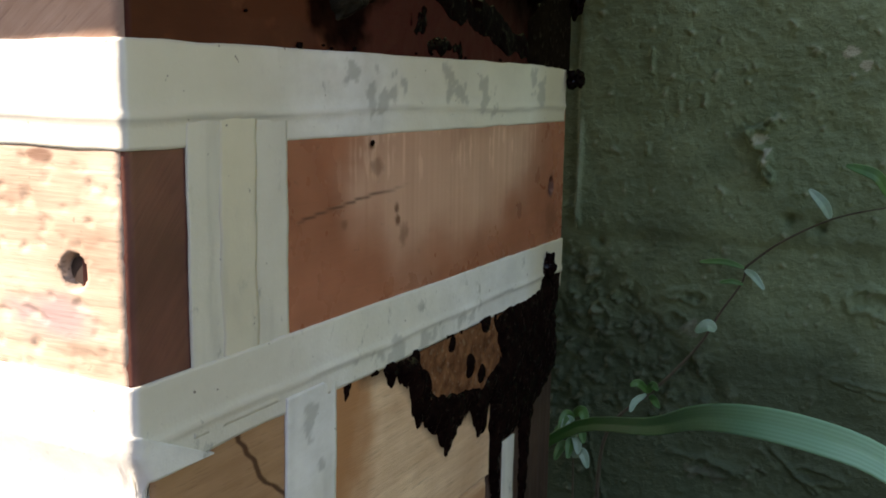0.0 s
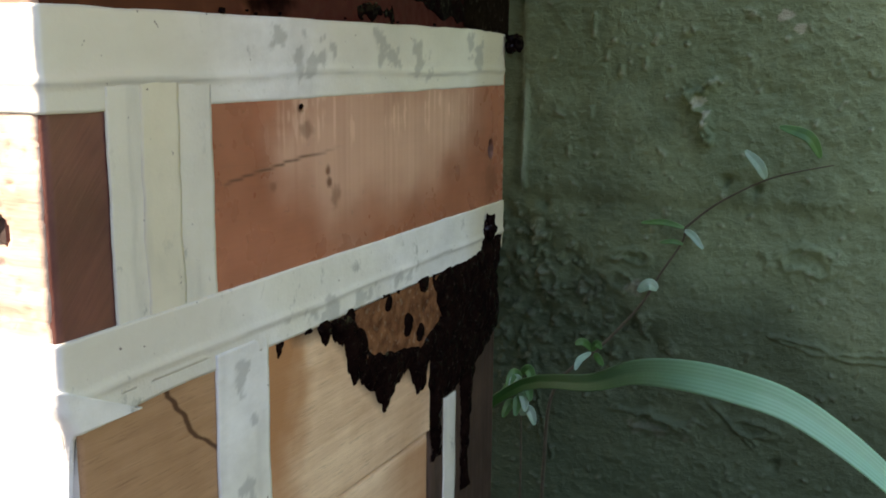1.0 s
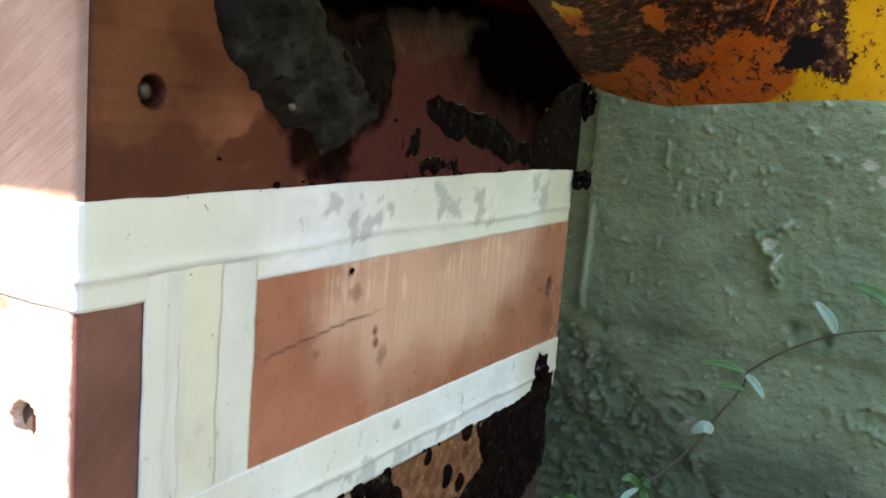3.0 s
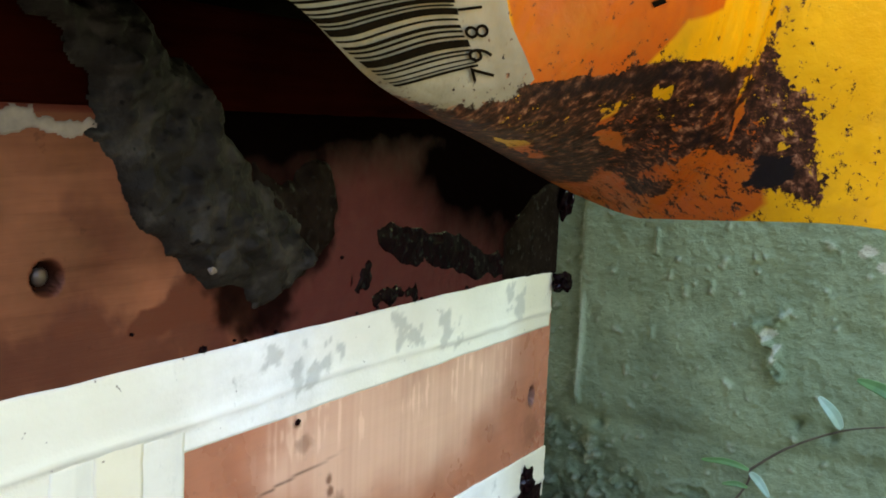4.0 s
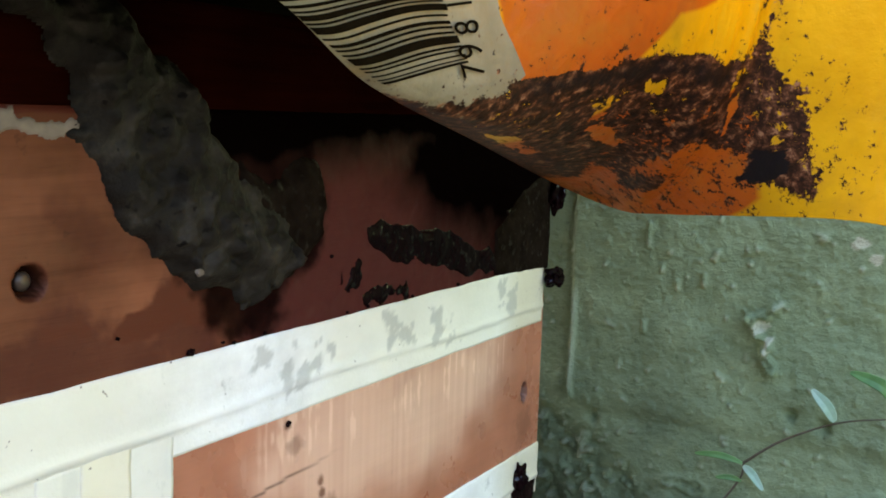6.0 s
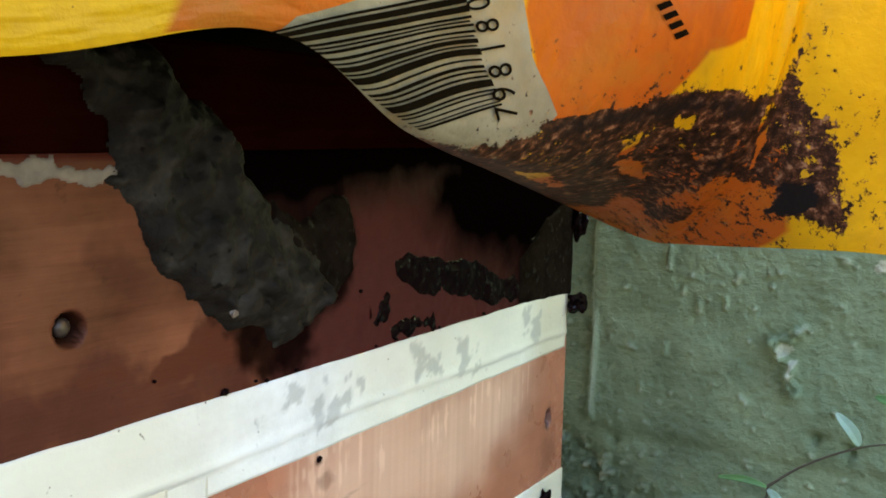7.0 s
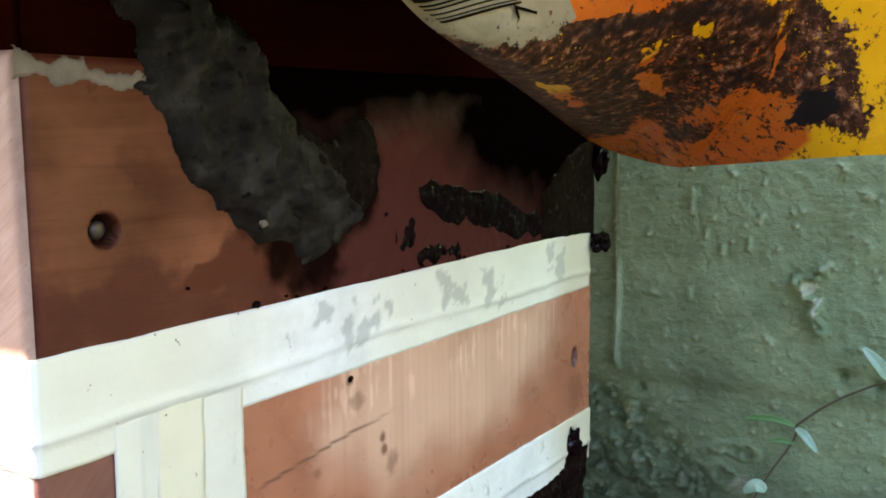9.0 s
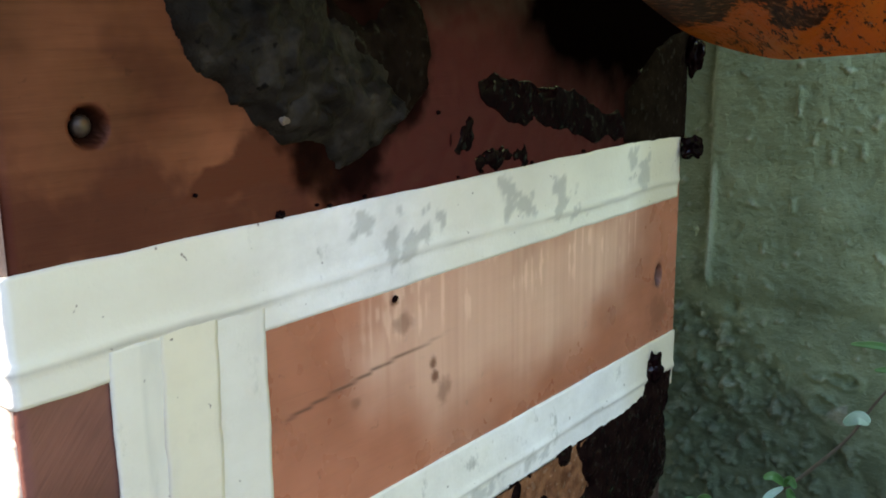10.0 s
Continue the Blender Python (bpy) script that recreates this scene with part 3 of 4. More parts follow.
def upper_rust_band(a, z):
    q = inside(a, z, [(0.176, 0.2605), (0.181, 0.2640), (0.188, 0.2665), (0.1935, 0.2700), (0.1955, 0.2660), (0.2010, 0.2635), (0.203, 0.2600), (0.190, 0.2625)]) + 0.0022 * fractal(a, z, 0.005, 82, 4)
    w = inside(a, z, [(0.160, 0.2660), (0.170, 0.2668), (0.172, 0.2630), (0.162, 0.2625)]) + 0.003 * fractal(a, z, 0.005, 83, 4)
    # Apart from the rust marks, a deeper band along the upper left edge.
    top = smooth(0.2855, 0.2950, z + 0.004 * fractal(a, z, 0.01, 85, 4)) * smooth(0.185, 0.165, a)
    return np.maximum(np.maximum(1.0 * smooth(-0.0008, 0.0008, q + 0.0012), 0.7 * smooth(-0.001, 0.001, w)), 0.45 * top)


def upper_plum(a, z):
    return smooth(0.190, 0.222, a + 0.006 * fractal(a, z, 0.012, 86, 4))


faced_board("side_board", SIDE - 0.028, SIDE, FRONT + 0.0008, BACK, JOINT_HIGH, TOP, upper_wood, upper, upper_relief, {"pitch": upper_pitch_shade, "red": upper_red, "rust": upper_rust_band, "plum": upper_plum}, "red-brown board with dark resin stains and sack shade coloured in above")
faced_board("front_board", SIDE - WIDTH + 0.001, SIDE - 0.0002, FRONT - 0.0004, FRONT + 0.0007, JOINT_HIGH, TOP, front_grey_wood, upper, lambda a, z: flat(a, z) + 0.0004 * fractal(a, z, 0.006, 81, 3), side="y", step=0.0012)
frame_boards(upper, JOINT_HIGH, TOP, upper_wood)
part("lid", box_bm(SIDE - WIDTH - 0.002, SIDE - 0.0006, FRONT + 0.0012, BACK - 0.0006, TOP - 0.0012, TOP + 0.02, 0.0008), lid_wood_shade, upper, "wooden lid board coloured near-black for shade under the sack")

# middle module
middle = tagged(empty("hive_module", (SIDE - WIDTH / 2, 0.25, JOINT_LOW)), "pinkish-brown bare wooden hive box sealed with masking tape", "beehive", "stacked hive boxes")


def middle_relief(a, z):
    return flat(a, z) + dent(a, z, 0.3470, 0.2125, 0.0022, 0.0036, 0.003) + 0.00012 * streaks(z, 0.003, 84)


def middle_scrape_sheen(a, z):
    lines = streaks(a, 0.0013, 87)
    patch = inside(a, z, [(0.225, 0.236), (0.33, 0.240), (0.325, 0.222), (0.30, 0.206), (0.24, 0.205), (0.222, 0.222)])
    # Broad patch is scraping plus a painted sheen; the short flecks are scrapes.
    return np.clip(0.78 * smooth(-0.016, 0.012, patch + 0.012 * fractal(a, z, 0.02, 88, 4)) * (0.9 + 0.35 * lines) + 0.40 * smooth(0.14, 0.36, (0.85 * streaks(a, 0.0011, 89) + 0.6 * fractal(a, z, 0.007, 91, 3))) * smooth(-0.016, 0.0, patch) * smooth(0.218, 0.228, z), 0, 1)


def middle_knot(a, z):
    k = np.zeros_like(a)
    for ca, cz, ra, rz in ((0.2384, 0.2157, 0.0012, 0.0013), (0.2390, 0.2125, 0.0013, 0.0012), (0.2420, 0.2080, 0.0024, 0.0040), (0.3470, 0.2125, 0.0034, 0.0048), (0.3470, 0.2010, 0.006, 0.007), (0.2262, 0.2323, 0.0012, 0.0010), (0.2290, 0.2270, 0.0030, 0.0022), (0.2140, 0.2140, 0.0016, 0.0012)):
        k = np.maximum(k, (0.9 if ra < 0.0014 else 0.5) * smooth(1.3, 0.4, np.hypot((a - ca) / ra, (z - cz) / rz) + 0.8 * fractal(a, z, 0.002, 95, 3)))
    return k


def middle_crack_pit(a, z):
    line = 0.2168 + (a - 0.195) * 0.095 + 0.0010 * fractal(a, z, 0.008, 90, 3)
    # The knot hole's inside is painted dark too.
    pit = smooth(1.15, 0.8, np.hypot((a - 0.3470) / 0.0023, (z - 0.2125) / 0.0037))
    return np.maximum(pit, 0.8 * smooth(0.0005, 0.0001, np.abs(z - line)) * smooth(0.194, 0.197, a) * smooth(0.248, 0.225, a))


faced_board("side_board", SIDE - 0.028, SIDE, 0.1762, BACK, JOINT_LOW + 0.0003, JOINT_HIGH - 0.0003, middle_wood, middle, middle_relief, {"scrape": middle_scrape_sheen, "knot": middle_knot, "crack": middle_crack_pit}, "pinkish-brown board with scrape marks and knots")
front = faced_board("front_board", SIDE - WIDTH + 0.001, SIDE - 0.0012, FRONT - 0.0006, 0.150, JOINT_LOW + 0.0003, JOINT_HIGH - 0.0003, front_wood, middle, lambda a, z: flat(a, z) + 0.0004 * streaks(z + 0.001 * fractal(a, z, 0.02, 92, 2), 0.004, 93) + 0.0011 * np.clip(fractal(a + 0.6 * z, z * 1.6, 0.0030, 94, 3) + 0.10, -0.6, 0.0) + dent(a, z, -0.1440, 0.2125, 0.0034, 0.0036, 0.0045), masks={"violet": lambda a, z: 0.75 * smooth(1.2, 0.3, np.hypot((a + 0.150) / 0.012, (z - 0.203) / 0.006) + 0.8 * fractal(a, z, 0.008, 101, 4)), "knot": lambda a, z: 0.8 * smooth(1.1, 0.5, np.hypot((a + 0.1500) / 0.0045, (z - 0.2335) / 0.0016) + 0.9 * fractal(a, z, 0.004, 102, 3))}, side="y", step=0.0006, label="sunlit pale board with a drilled hole")
faced_board("end_grain", SIDE - 0.012, SIDE - 0.0004, FRONT, 0.1760, JOINT_LOW + 0.0003, JOINT_HIGH - 0.0003, end_grain, middle, flat, label="dark brown sawn end of the front board")
# Dark plug that stands in for the shade inside the drilled hole.
bm = bmesh.new()
bmesh.ops.create_cone(bm, cap_ends=True, segments=20, radius1=0.0031, radius2=0.0026, depth=0.0024, matrix=Matrix.Translation((-0.1440, FRONT + 0.0024, 0.2125)) @ Matrix.Rotation(radians(90), 4, "X"))
part("bore_shade", bm, bore_shade, middle, "dark plug standing in for the shade in the drilled hole")
frame_boards(middle, JOINT_LOW, JOINT_HIGH, middle_wood)

# lower module
LOW_FRONT = 0.1490
lower = tagged(empty("hive_module", (SIDE - WIDTH / 2, 0.25, 0.0)), "pale yellowish wooden hive box with black resin drips", "beehive", "stacked hive boxes")


def lower_pitch(a, z):
    q = inside(a, z, [(0.214, 0.184), (0.222, 0.173), (0.238, 0.171), (0.246, 0.164), (0.255, 0.152), (0.269, 0.139), (0.276, 0.147), (0.283, 0.146), (0.293, 0.139), (0.299, 0.145), (0.306, 0.120), (0.312, 0.184)])
    return 0.8 * smooth(-0.005, 0.004, q)


def lower_tan(a, z):
    return np.maximum(0.95 * smooth(0.240, 0.214, a + 0.014 * fractal(a, z, 0.016, 100, 4)) * smooth(0.10, 0.16, z), np.maximum(0.7 * smooth(0.122, 0.116, z + 0.002 * fractal(a, z, 0.02, 99, 2)) * smooth(0.25, 0.30, a), 0.9 * smooth(1.2, 0.5, np.hypot((a - 0.219) / 0.003, (z - 0.171) / 0.004))))


faced_board("side_board", SIDE - 0.028, SIDE, 0.2002, 0.3005, 0.121, JOINT_LOW - 0.0003, lower_wood, lower, lambda a, z: flat(a, z) + 0.0002 * streaks(z, 0.004, 96), {"pitch": lower_pitch, "tan": lower_tan}, "pale board under black resin")
faced_board("side_board", SIDE - 0.028, SIDE - 0.0008, 0.2002, 0.3005, 0.0, 0.1200, lower_wood, lower, flat, {"tan": lower_tan}, step=0.0015)
faced_board("corner_block", SIDE - 0.028, SIDE - 0.0003, LOW_FRONT, 0.2000, 0.0, JOINT_LOW - 0.0003, ply_wood, lower, flat, {"vein": lambda a, z: smooth(0.0014, 0.0002, np.abs(a - (0.173 + 0.9 * np.clip(0.173 - z, 0, 0.02) + 0.006 * streaks(z, 0.008, 98)))) * smooth(0.148, 0.156, z)}, "brown plywood corner with a dark crack")
faced_board("end_post", SIDE - 0.028, SIDE - 0.0006, 0.3010, 0.3560, 0.0, JOINT_LOW - 0.0003, dark_wood, lower, lambda a, z: flat(a, z) + 0.0006 * streaks(a, 0.004, 97), label="weathered dark brown post")
faced_board("front_board", SIDE - WIDTH, SIDE - 0.0010, LOW_FRONT - 0.0009, LOW_FRONT - 0.0001, 0.0, JOINT_LOW - 0.0003, white_front, lower, flat, side="y", step=0.002, label="white front of the lower box")
part("side_board", box_bm(SIDE - WIDTH, SIDE - WIDTH + 0.02, LOW_FRONT + 0.02, 0.356, 0, JOINT_LOW - 0.0003, 0.001), lower_wood, lower)

# screw in its pit
bm = bmesh.new()
bmesh.ops.create_uvsphere(bm, u_segments=20, v_segments=12, radius=0.0017)
for v in bm.verts:
    v.co = (SIDE - 0.0022 + v.co.x * 0.55, 0.1605 + v.co.y, 0.2737 + v.co.z)
screw = part("screw", bm, steel, None, soft=True)
tagged(screw, "worn round steel screw head sunk in the board", "screw")


# ---- masking tape ----
def tape(name, lo, hi, start, end, material, label, lift=0.00030, crease=None, front=True, torn=0.0008, seed=0, drop=0.0, vertical=False, plane=SIDE, around=0.2, smudges=(), lean=0.0, skirt_drop=0.0, cream_tone=None, wedge=False):
    """A strip of tape. Flat strips run along the long side from end back to the corner and on round the front; vertical ones run up."""
    if vertical:
        a = np.linspace(start, end, max(8, int((end - start) / 0.0008)))
        w = np.linspace(lo, hi, max(8, int((hi - lo) / 0.0008)))
        gy, gz = np.meshgrid(a, w, indexing="ij")
        gy = gy + torn * streaks(gz, 0.010, seed, 4) * 0.9
        h = lift + 0.00012 * streaks(gy + 0.0012 * fractal(gy, gz, 0.015, seed + 4, 2), 0.004, seed + 3) + 0.00012 * fractal(gy, gz * 0.4, 0.004, seed + 14, 3) + 0.0002 * fractal(gy, gz, 0.012, seed + 5, 2)
        verts = np.stack([plane + np.maximum(h, 0.00015), gy, gz], -1)
        dark = 0.30 * smooth(0.02, 0.45, 0.6 * streaks(gy + 0.0010 * fractal(gy, gz, 0.02, seed + 6, 3), 0.0030, seed + 8) + 0.7 * fractal(gy, gz * 0.25, 0.006, seed + 10, 4))
        if crease is not None:
            for c in crease:
                dark = np.maximum(dark, 0.30 * smooth(0.0010, 0.0002, np.abs(gy - c - 0.0012 * streaks(gz, 0.012, seed + 7))))
        base = verts.copy()
        base[..., 0] = plane - 0.0002
    else:
        length = end - start
        total = length + (around if front else 0)
        s = np.linspace(0, total, int(total / 0.0009))
        w = np.linspace(0, 1, max(10, int((hi - lo) / 0.0007)))
        gs, gw = np.meshgrid(s, w, indexing="ij")
        edge = torn * streaks(gs, 0.012, seed, 4)
        gz = lo + (hi - lo) * gw * (np.clip(gs / length, 0.04, 1) if wedge else 1) + edge * (1 - 2 * gw) * 0.6 - drop * smooth(0.03, 0.0, np.abs(gs - length)) * (1 - gw)
        h = lift + 0.00025 * streaks(gz + 0.001 * fractal(gs, gz, 0.03, seed + 4, 2), 0.005, seed + 3) + 0.0003 * fractal(gs, gz, 0.02, seed + 5, 2)
        dark = 0.30 * smooth(0.05, 0.45, fractal(gs * 0.5, gz, 0.014, seed + 8, 4))
        if crease is not None:
            c = crease + 0.0016 * streaks(gs, 0.03, seed + 9)
            h = h + 0.0004 * np.exp(-((gz - c - 0.0006) / 0.0009) ** 2) - 0.0002 * smooth(c, c - 0.001, gz)
            dark = 0.8 * smooth(0.0008, 0.0001, np.abs(gz - c)) * (0.15 + 0.75 * smooth(-0.2, 0.2, streaks(gs, 0.03, seed + 11)))
        h = np.maximum(h, 0.00012)
        r = 0.0011
        over = np.clip(gs - length, 0, None)
        side_y = np.where(gs <= length - r, end - gs, 0)
        t = np.clip((gs - (length - r)) / (r * 1.57), 0, 1) * math.pi / 2
        arc = (gs > length - r) & (gs < length - r + r * 1.57)
        X = np.where(gs <= length - r, plane + h, np.where(arc, plane - r + (r + h) * np.cos(t), plane - r - (gs - (length - r) - r * 1.57)))
        Y = np.where(gs <= length - r, end - gs, np.where(arc, start + r - (r + h) * np.sin(t), start - h))
        gz = gz - skirt_drop * smooth(0.0, 0.006, over) * (1 - gw)
        Y = Y + lean * smooth(0.1795, 0.1720, gz) * smooth(0.020, 0.0, np.clip(length - gs, 0, None))
        verts = np.stack([X, Y, gz], -1)
        base = verts.copy()
        base[..., 0] -= np.where(gs <= length, h + 0.0002, 0)
        base[..., 1] += np.where(gs > length, h + 0.0002, 0)
    ey, ez = verts[..., 1], verts[..., 2]
    for cy, cz, ry, rz in smudges:
        q = np.hypot((ey - cy) / ry, (ez - cz) / rz) + 2.0 * fractal(ey, ez, 0.0035, seed + 13, 4)
        dark = np.maximum(dark, 0.75 * smooth(1.0, 0.6, q) * (verts[..., 0] > plane - 0.001))
    # Creamier towards both ends of the long strips, whiter between.
    if cream_tone is None:
        cream = np.clip(0.65 * smooth(0.235, 0.175, ey) + smooth(0.318, 0.345, ey), 0, 1) * (ey > start + 0.0005)
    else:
        cream = np.full_like(ey, cream_tone)
    nu, nv = verts.shape[:2]
    flatv = verts.reshape(-1, 3)
    idx = np.arange(nu * nv).reshape(nu, nv)
    border = list(idx[:, 0]) + list(idx[-1, 1:]) + list(idx[-2::-1, -1]) + list(idx[0, -2:0:-1])
    skirt = base.reshape(-1, 3)[border]
    n, k = len(flatv), len(border)
    faces = grid_faces(nu, nv) + [(border[i], n + i, n + (i + 1) % k, border[(i + 1) % k]) for i in range(k)]
    if not vertical:
        faces = [tuple(reversed(f)) for f in faces]
    d = dark.ravel()
    return tagged(mesh_object(name, np.concatenate([flatv, skirt]).tolist(), faces, material, masks={"dark": np.concatenate([d, d[border]]), "cream_tone": np.concatenate([cream.ravel(), cream.ravel()[border]])}), label, "tape", "masking tape strips")


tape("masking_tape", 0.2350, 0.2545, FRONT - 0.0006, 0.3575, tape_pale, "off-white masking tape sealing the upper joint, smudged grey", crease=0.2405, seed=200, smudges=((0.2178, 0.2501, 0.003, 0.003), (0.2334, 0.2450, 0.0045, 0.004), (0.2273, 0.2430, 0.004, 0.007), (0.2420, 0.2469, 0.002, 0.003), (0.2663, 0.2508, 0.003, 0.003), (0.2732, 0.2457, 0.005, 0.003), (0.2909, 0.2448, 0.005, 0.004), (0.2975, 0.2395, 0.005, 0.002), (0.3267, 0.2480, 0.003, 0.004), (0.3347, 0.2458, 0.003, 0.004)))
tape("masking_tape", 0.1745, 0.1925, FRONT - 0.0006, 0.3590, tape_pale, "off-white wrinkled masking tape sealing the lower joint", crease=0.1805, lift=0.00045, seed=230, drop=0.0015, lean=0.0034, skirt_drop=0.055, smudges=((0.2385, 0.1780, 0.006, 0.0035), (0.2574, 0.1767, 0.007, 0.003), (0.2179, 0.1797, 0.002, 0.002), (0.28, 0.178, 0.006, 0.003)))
tape("masking_tape", 0.1780, 0.2400, 0.1603, 0.1915, tape_pale, "upright off-white masking tape over the board joint", vertical=True, lift=0.00022, crease=[0.1665], seed=250, cream_tone=0.60)
tape("masking_tape", 0.1850, 0.2410, 0.1695, 0.1808, tape_warm, "narrow yellowish masking tape layered over wider tape", vertical=True, lift=0.00036, seed=260, torn=0.0014, cream_tone=0.55)
tape("masking_tape", 0.0300, 0.1780, 0.1900, 0.2100, tape_pale, "upright masking tape spotted with dirt on the lower box", vertical=True, lift=0.00035, seed=270, cream_tone=0.05, smudges=((0.1998, 0.1699, 0.0030, 0.0035), (0.2031, 0.1584, 0.002, 0.0022), (0.1987, 0.1729, 0.002, 0.002), (0.2000, 0.1400, 0.003, 0.004)))
tape("masking_tape", 0.0300, 0.1290, 0.3110, 0.3205, tape_pale, "narrow pale tape remnant on the dark post", vertical=True, lift=0.0004, seed=280, cream_tone=0.2, plane=SIDE - 0.0006)

tape("masking_tape", 0.1736, 0.1835, FRONT - 0.0006, 0.1650, tape_pale, "torn loose end of off-white masking tape", lift=0.0011, seed=290, torn=0.0003, lean=0.0034, skirt_drop=0.060, cream_tone=0.1, wedge=True)


# ---- clay and resin put on by the bees ----
MUD = [(0.156, 0.322), (0.1645, 0.3150), (0.167, 0.3100), (0.1692, 0.3020), (0.1716, 0.2948), (0.1768, 0.2878), (0.1799, 0.2821), (0.1890, 0.2760), (0.1925, 0.2702), (0.1980, 0.2669), (0.2116, 0.2645), (0.2241, 0.2668), (0.2290, 0.2706), (0.2267, 0.2740), (0.2201, 0.2806), (0.2140, 0.2870), (0.2110, 0.2930), (0.2045, 0.2991), (0.1940, 0.3080), (0.1898, 0.3130), (0.1819, 0.3172), (0.1760, 0.3220)]


def mud_height(y, z):
    q = inside(y, z, MUD) + 0.0056 * fractal(y, z, 0.010, 300, 5, 0.52)
    lumps = 0.0034 * fractal(y, z, 0.013, 310, 4, 0.5) + 0.0030 * np.abs(fractal(y, z, 0.0075, 312, 2)) + 0.0012 * fractal(y, z, 0.0026, 320, 3, 0.6) + 0.0040 * np.clip(fractal(y, z, 0.0060, 325, 3) - 0.14, 0, 1)
    for cy, cz, r, h in ((0.206, 0.2985, 0.0050, 0.0030), (0.2135, 0.2925, 0.0045, 0.0034), (0.196, 0.3045, 0.0060, 0.0020), (0.2265, 0.2725, 0.0040, 0.0030), (0.178, 0.2880, 0.0050, 0.0020), (0.205, 0.2720, 0.0080, 0.0016)):
        lumps = lumps + h * np.exp(-(((y - cy) / r) ** 2 + ((z - cz) / r) ** 2))
    return shaped(q, 0.0008 + 0.0036 * (1 - np.exp(-np.clip(q, 0, 1) / 0.0040)) + lumps * smooth(0, 0.004, q))


mud = crust("clay_band", (0.150, 0.236, 0.255, 0.3225), mud_height, clay, step=0.00045)
tagged(mud, "lumpy dark grey clay smeared over the upper box", "clay")


def olive_height(y, z):
    q = inside(y, z, [(0.210, 0.293), (0.223, 0.287), (0.229, 0.293), (0.235, 0.291), (0.240, 0.281), (0.232, 0.269), (0.222, 0.266), (0.21, 0.275)]) + 0.003 * fractal(y, z, 0.008, 330, 4)
    return shaped(q, 0.0004 + 0.0022 * (1 - np.exp(-np.clip(q, 0, 1) / 0.003)) + 0.001 * fractal(y, z, 0.006, 335, 3))


tagged(crust("resin_patch", (0.203, 0.247, 0.260, 0.300), olive_height, olive_resin), "dull dark olive resin beside the clay", "resin")


def drip_height(y, z):
    q = inside(y, z, [(0.254, 0.276), (0.266, 0.2745), (0.280, 0.2735), (0.295, 0.2705), (0.304, 0.266), (0.318, 0.264), (0.322, 0.2575), (0.308, 0.2575), (0.295, 0.2605), (0.280, 0.2635), (0.266, 0.267), (0.256, 0.2715)]) + 0.0030 * fractal(y, z, 0.008, 340, 3, 0.5)
    for cy, cz, r in ((0.2505, 0.2642, 0.0028), (0.262, 0.2580, 0.0026), (0.268, 0.2576, 0.0022), (0.2563, 0.2575, 0.0016), (0.2444, 0.2637, 0.0016), (0.2480, 0.2615, 0.0012), (0.2735, 0.2572, 0.0013), (0.2590, 0.2580, 0.0012), (0.330, 0.274, 0.0016)):
        q = np.maximum(q, r - np.hypot(y - cy, z - cz) + 0.0028 * fractal(y, z, 0.003, 345, 3))
    return shaped(q, 0.0002 + 0.0005 * (1 - np.exp(-np.clip(q, 0, 1) / 0.0030)) + 0.0009 * fractal(y, z, 0.0060, 350, 2, 0.5))


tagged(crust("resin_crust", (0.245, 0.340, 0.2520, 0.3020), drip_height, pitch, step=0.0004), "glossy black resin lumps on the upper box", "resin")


def slab_height(y, z):
    q = inside(y, z, [(0.3225, 0.2550), (0.3600, 0.2530), (0.3600, 0.2850), (0.3400, 0.2800), (0.3225, 0.2680)]) + 0.0008 * fractal(y, z, 0.006, 352, 3)
    return shaped(q, 0.0007 + 0.0003 * fractal(y, z, 0.01, 354, 2))


tagged(crust("resin_slab", (0.318, 0.3605, 0.2520, 0.287), slab_height, olive_resin), "flat dark brown resin at the box corner", "resin")

LOW_PITCH = [(0.216, 0.1745), (0.230, 0.1735), (0.238, 0.170), (0.246, 0.1640), (0.252, 0.1540), (0.257, 0.1500), (0.262, 0.1480), (0.269, 0.1385), (0.274, 0.1450), (0.283, 0.1470), (0.288, 0.1420), (0.293, 0.1395), (0.299, 0.1450), (0.302, 0.1100), (0.307, 0.1100), (0.309, 0.1300), (0.324, 0.1320), (0.326, 0.0900), (0.331, 0.0900), (0.334, 0.1350), (0.345, 0.1400), (0.356, 0.1440), (0.357, 0.1800), (0.347, 0.1790), (0.346, 0.1870), (0.340, 0.1870), (0.339, 0.1770), (0.310, 0.1770)]


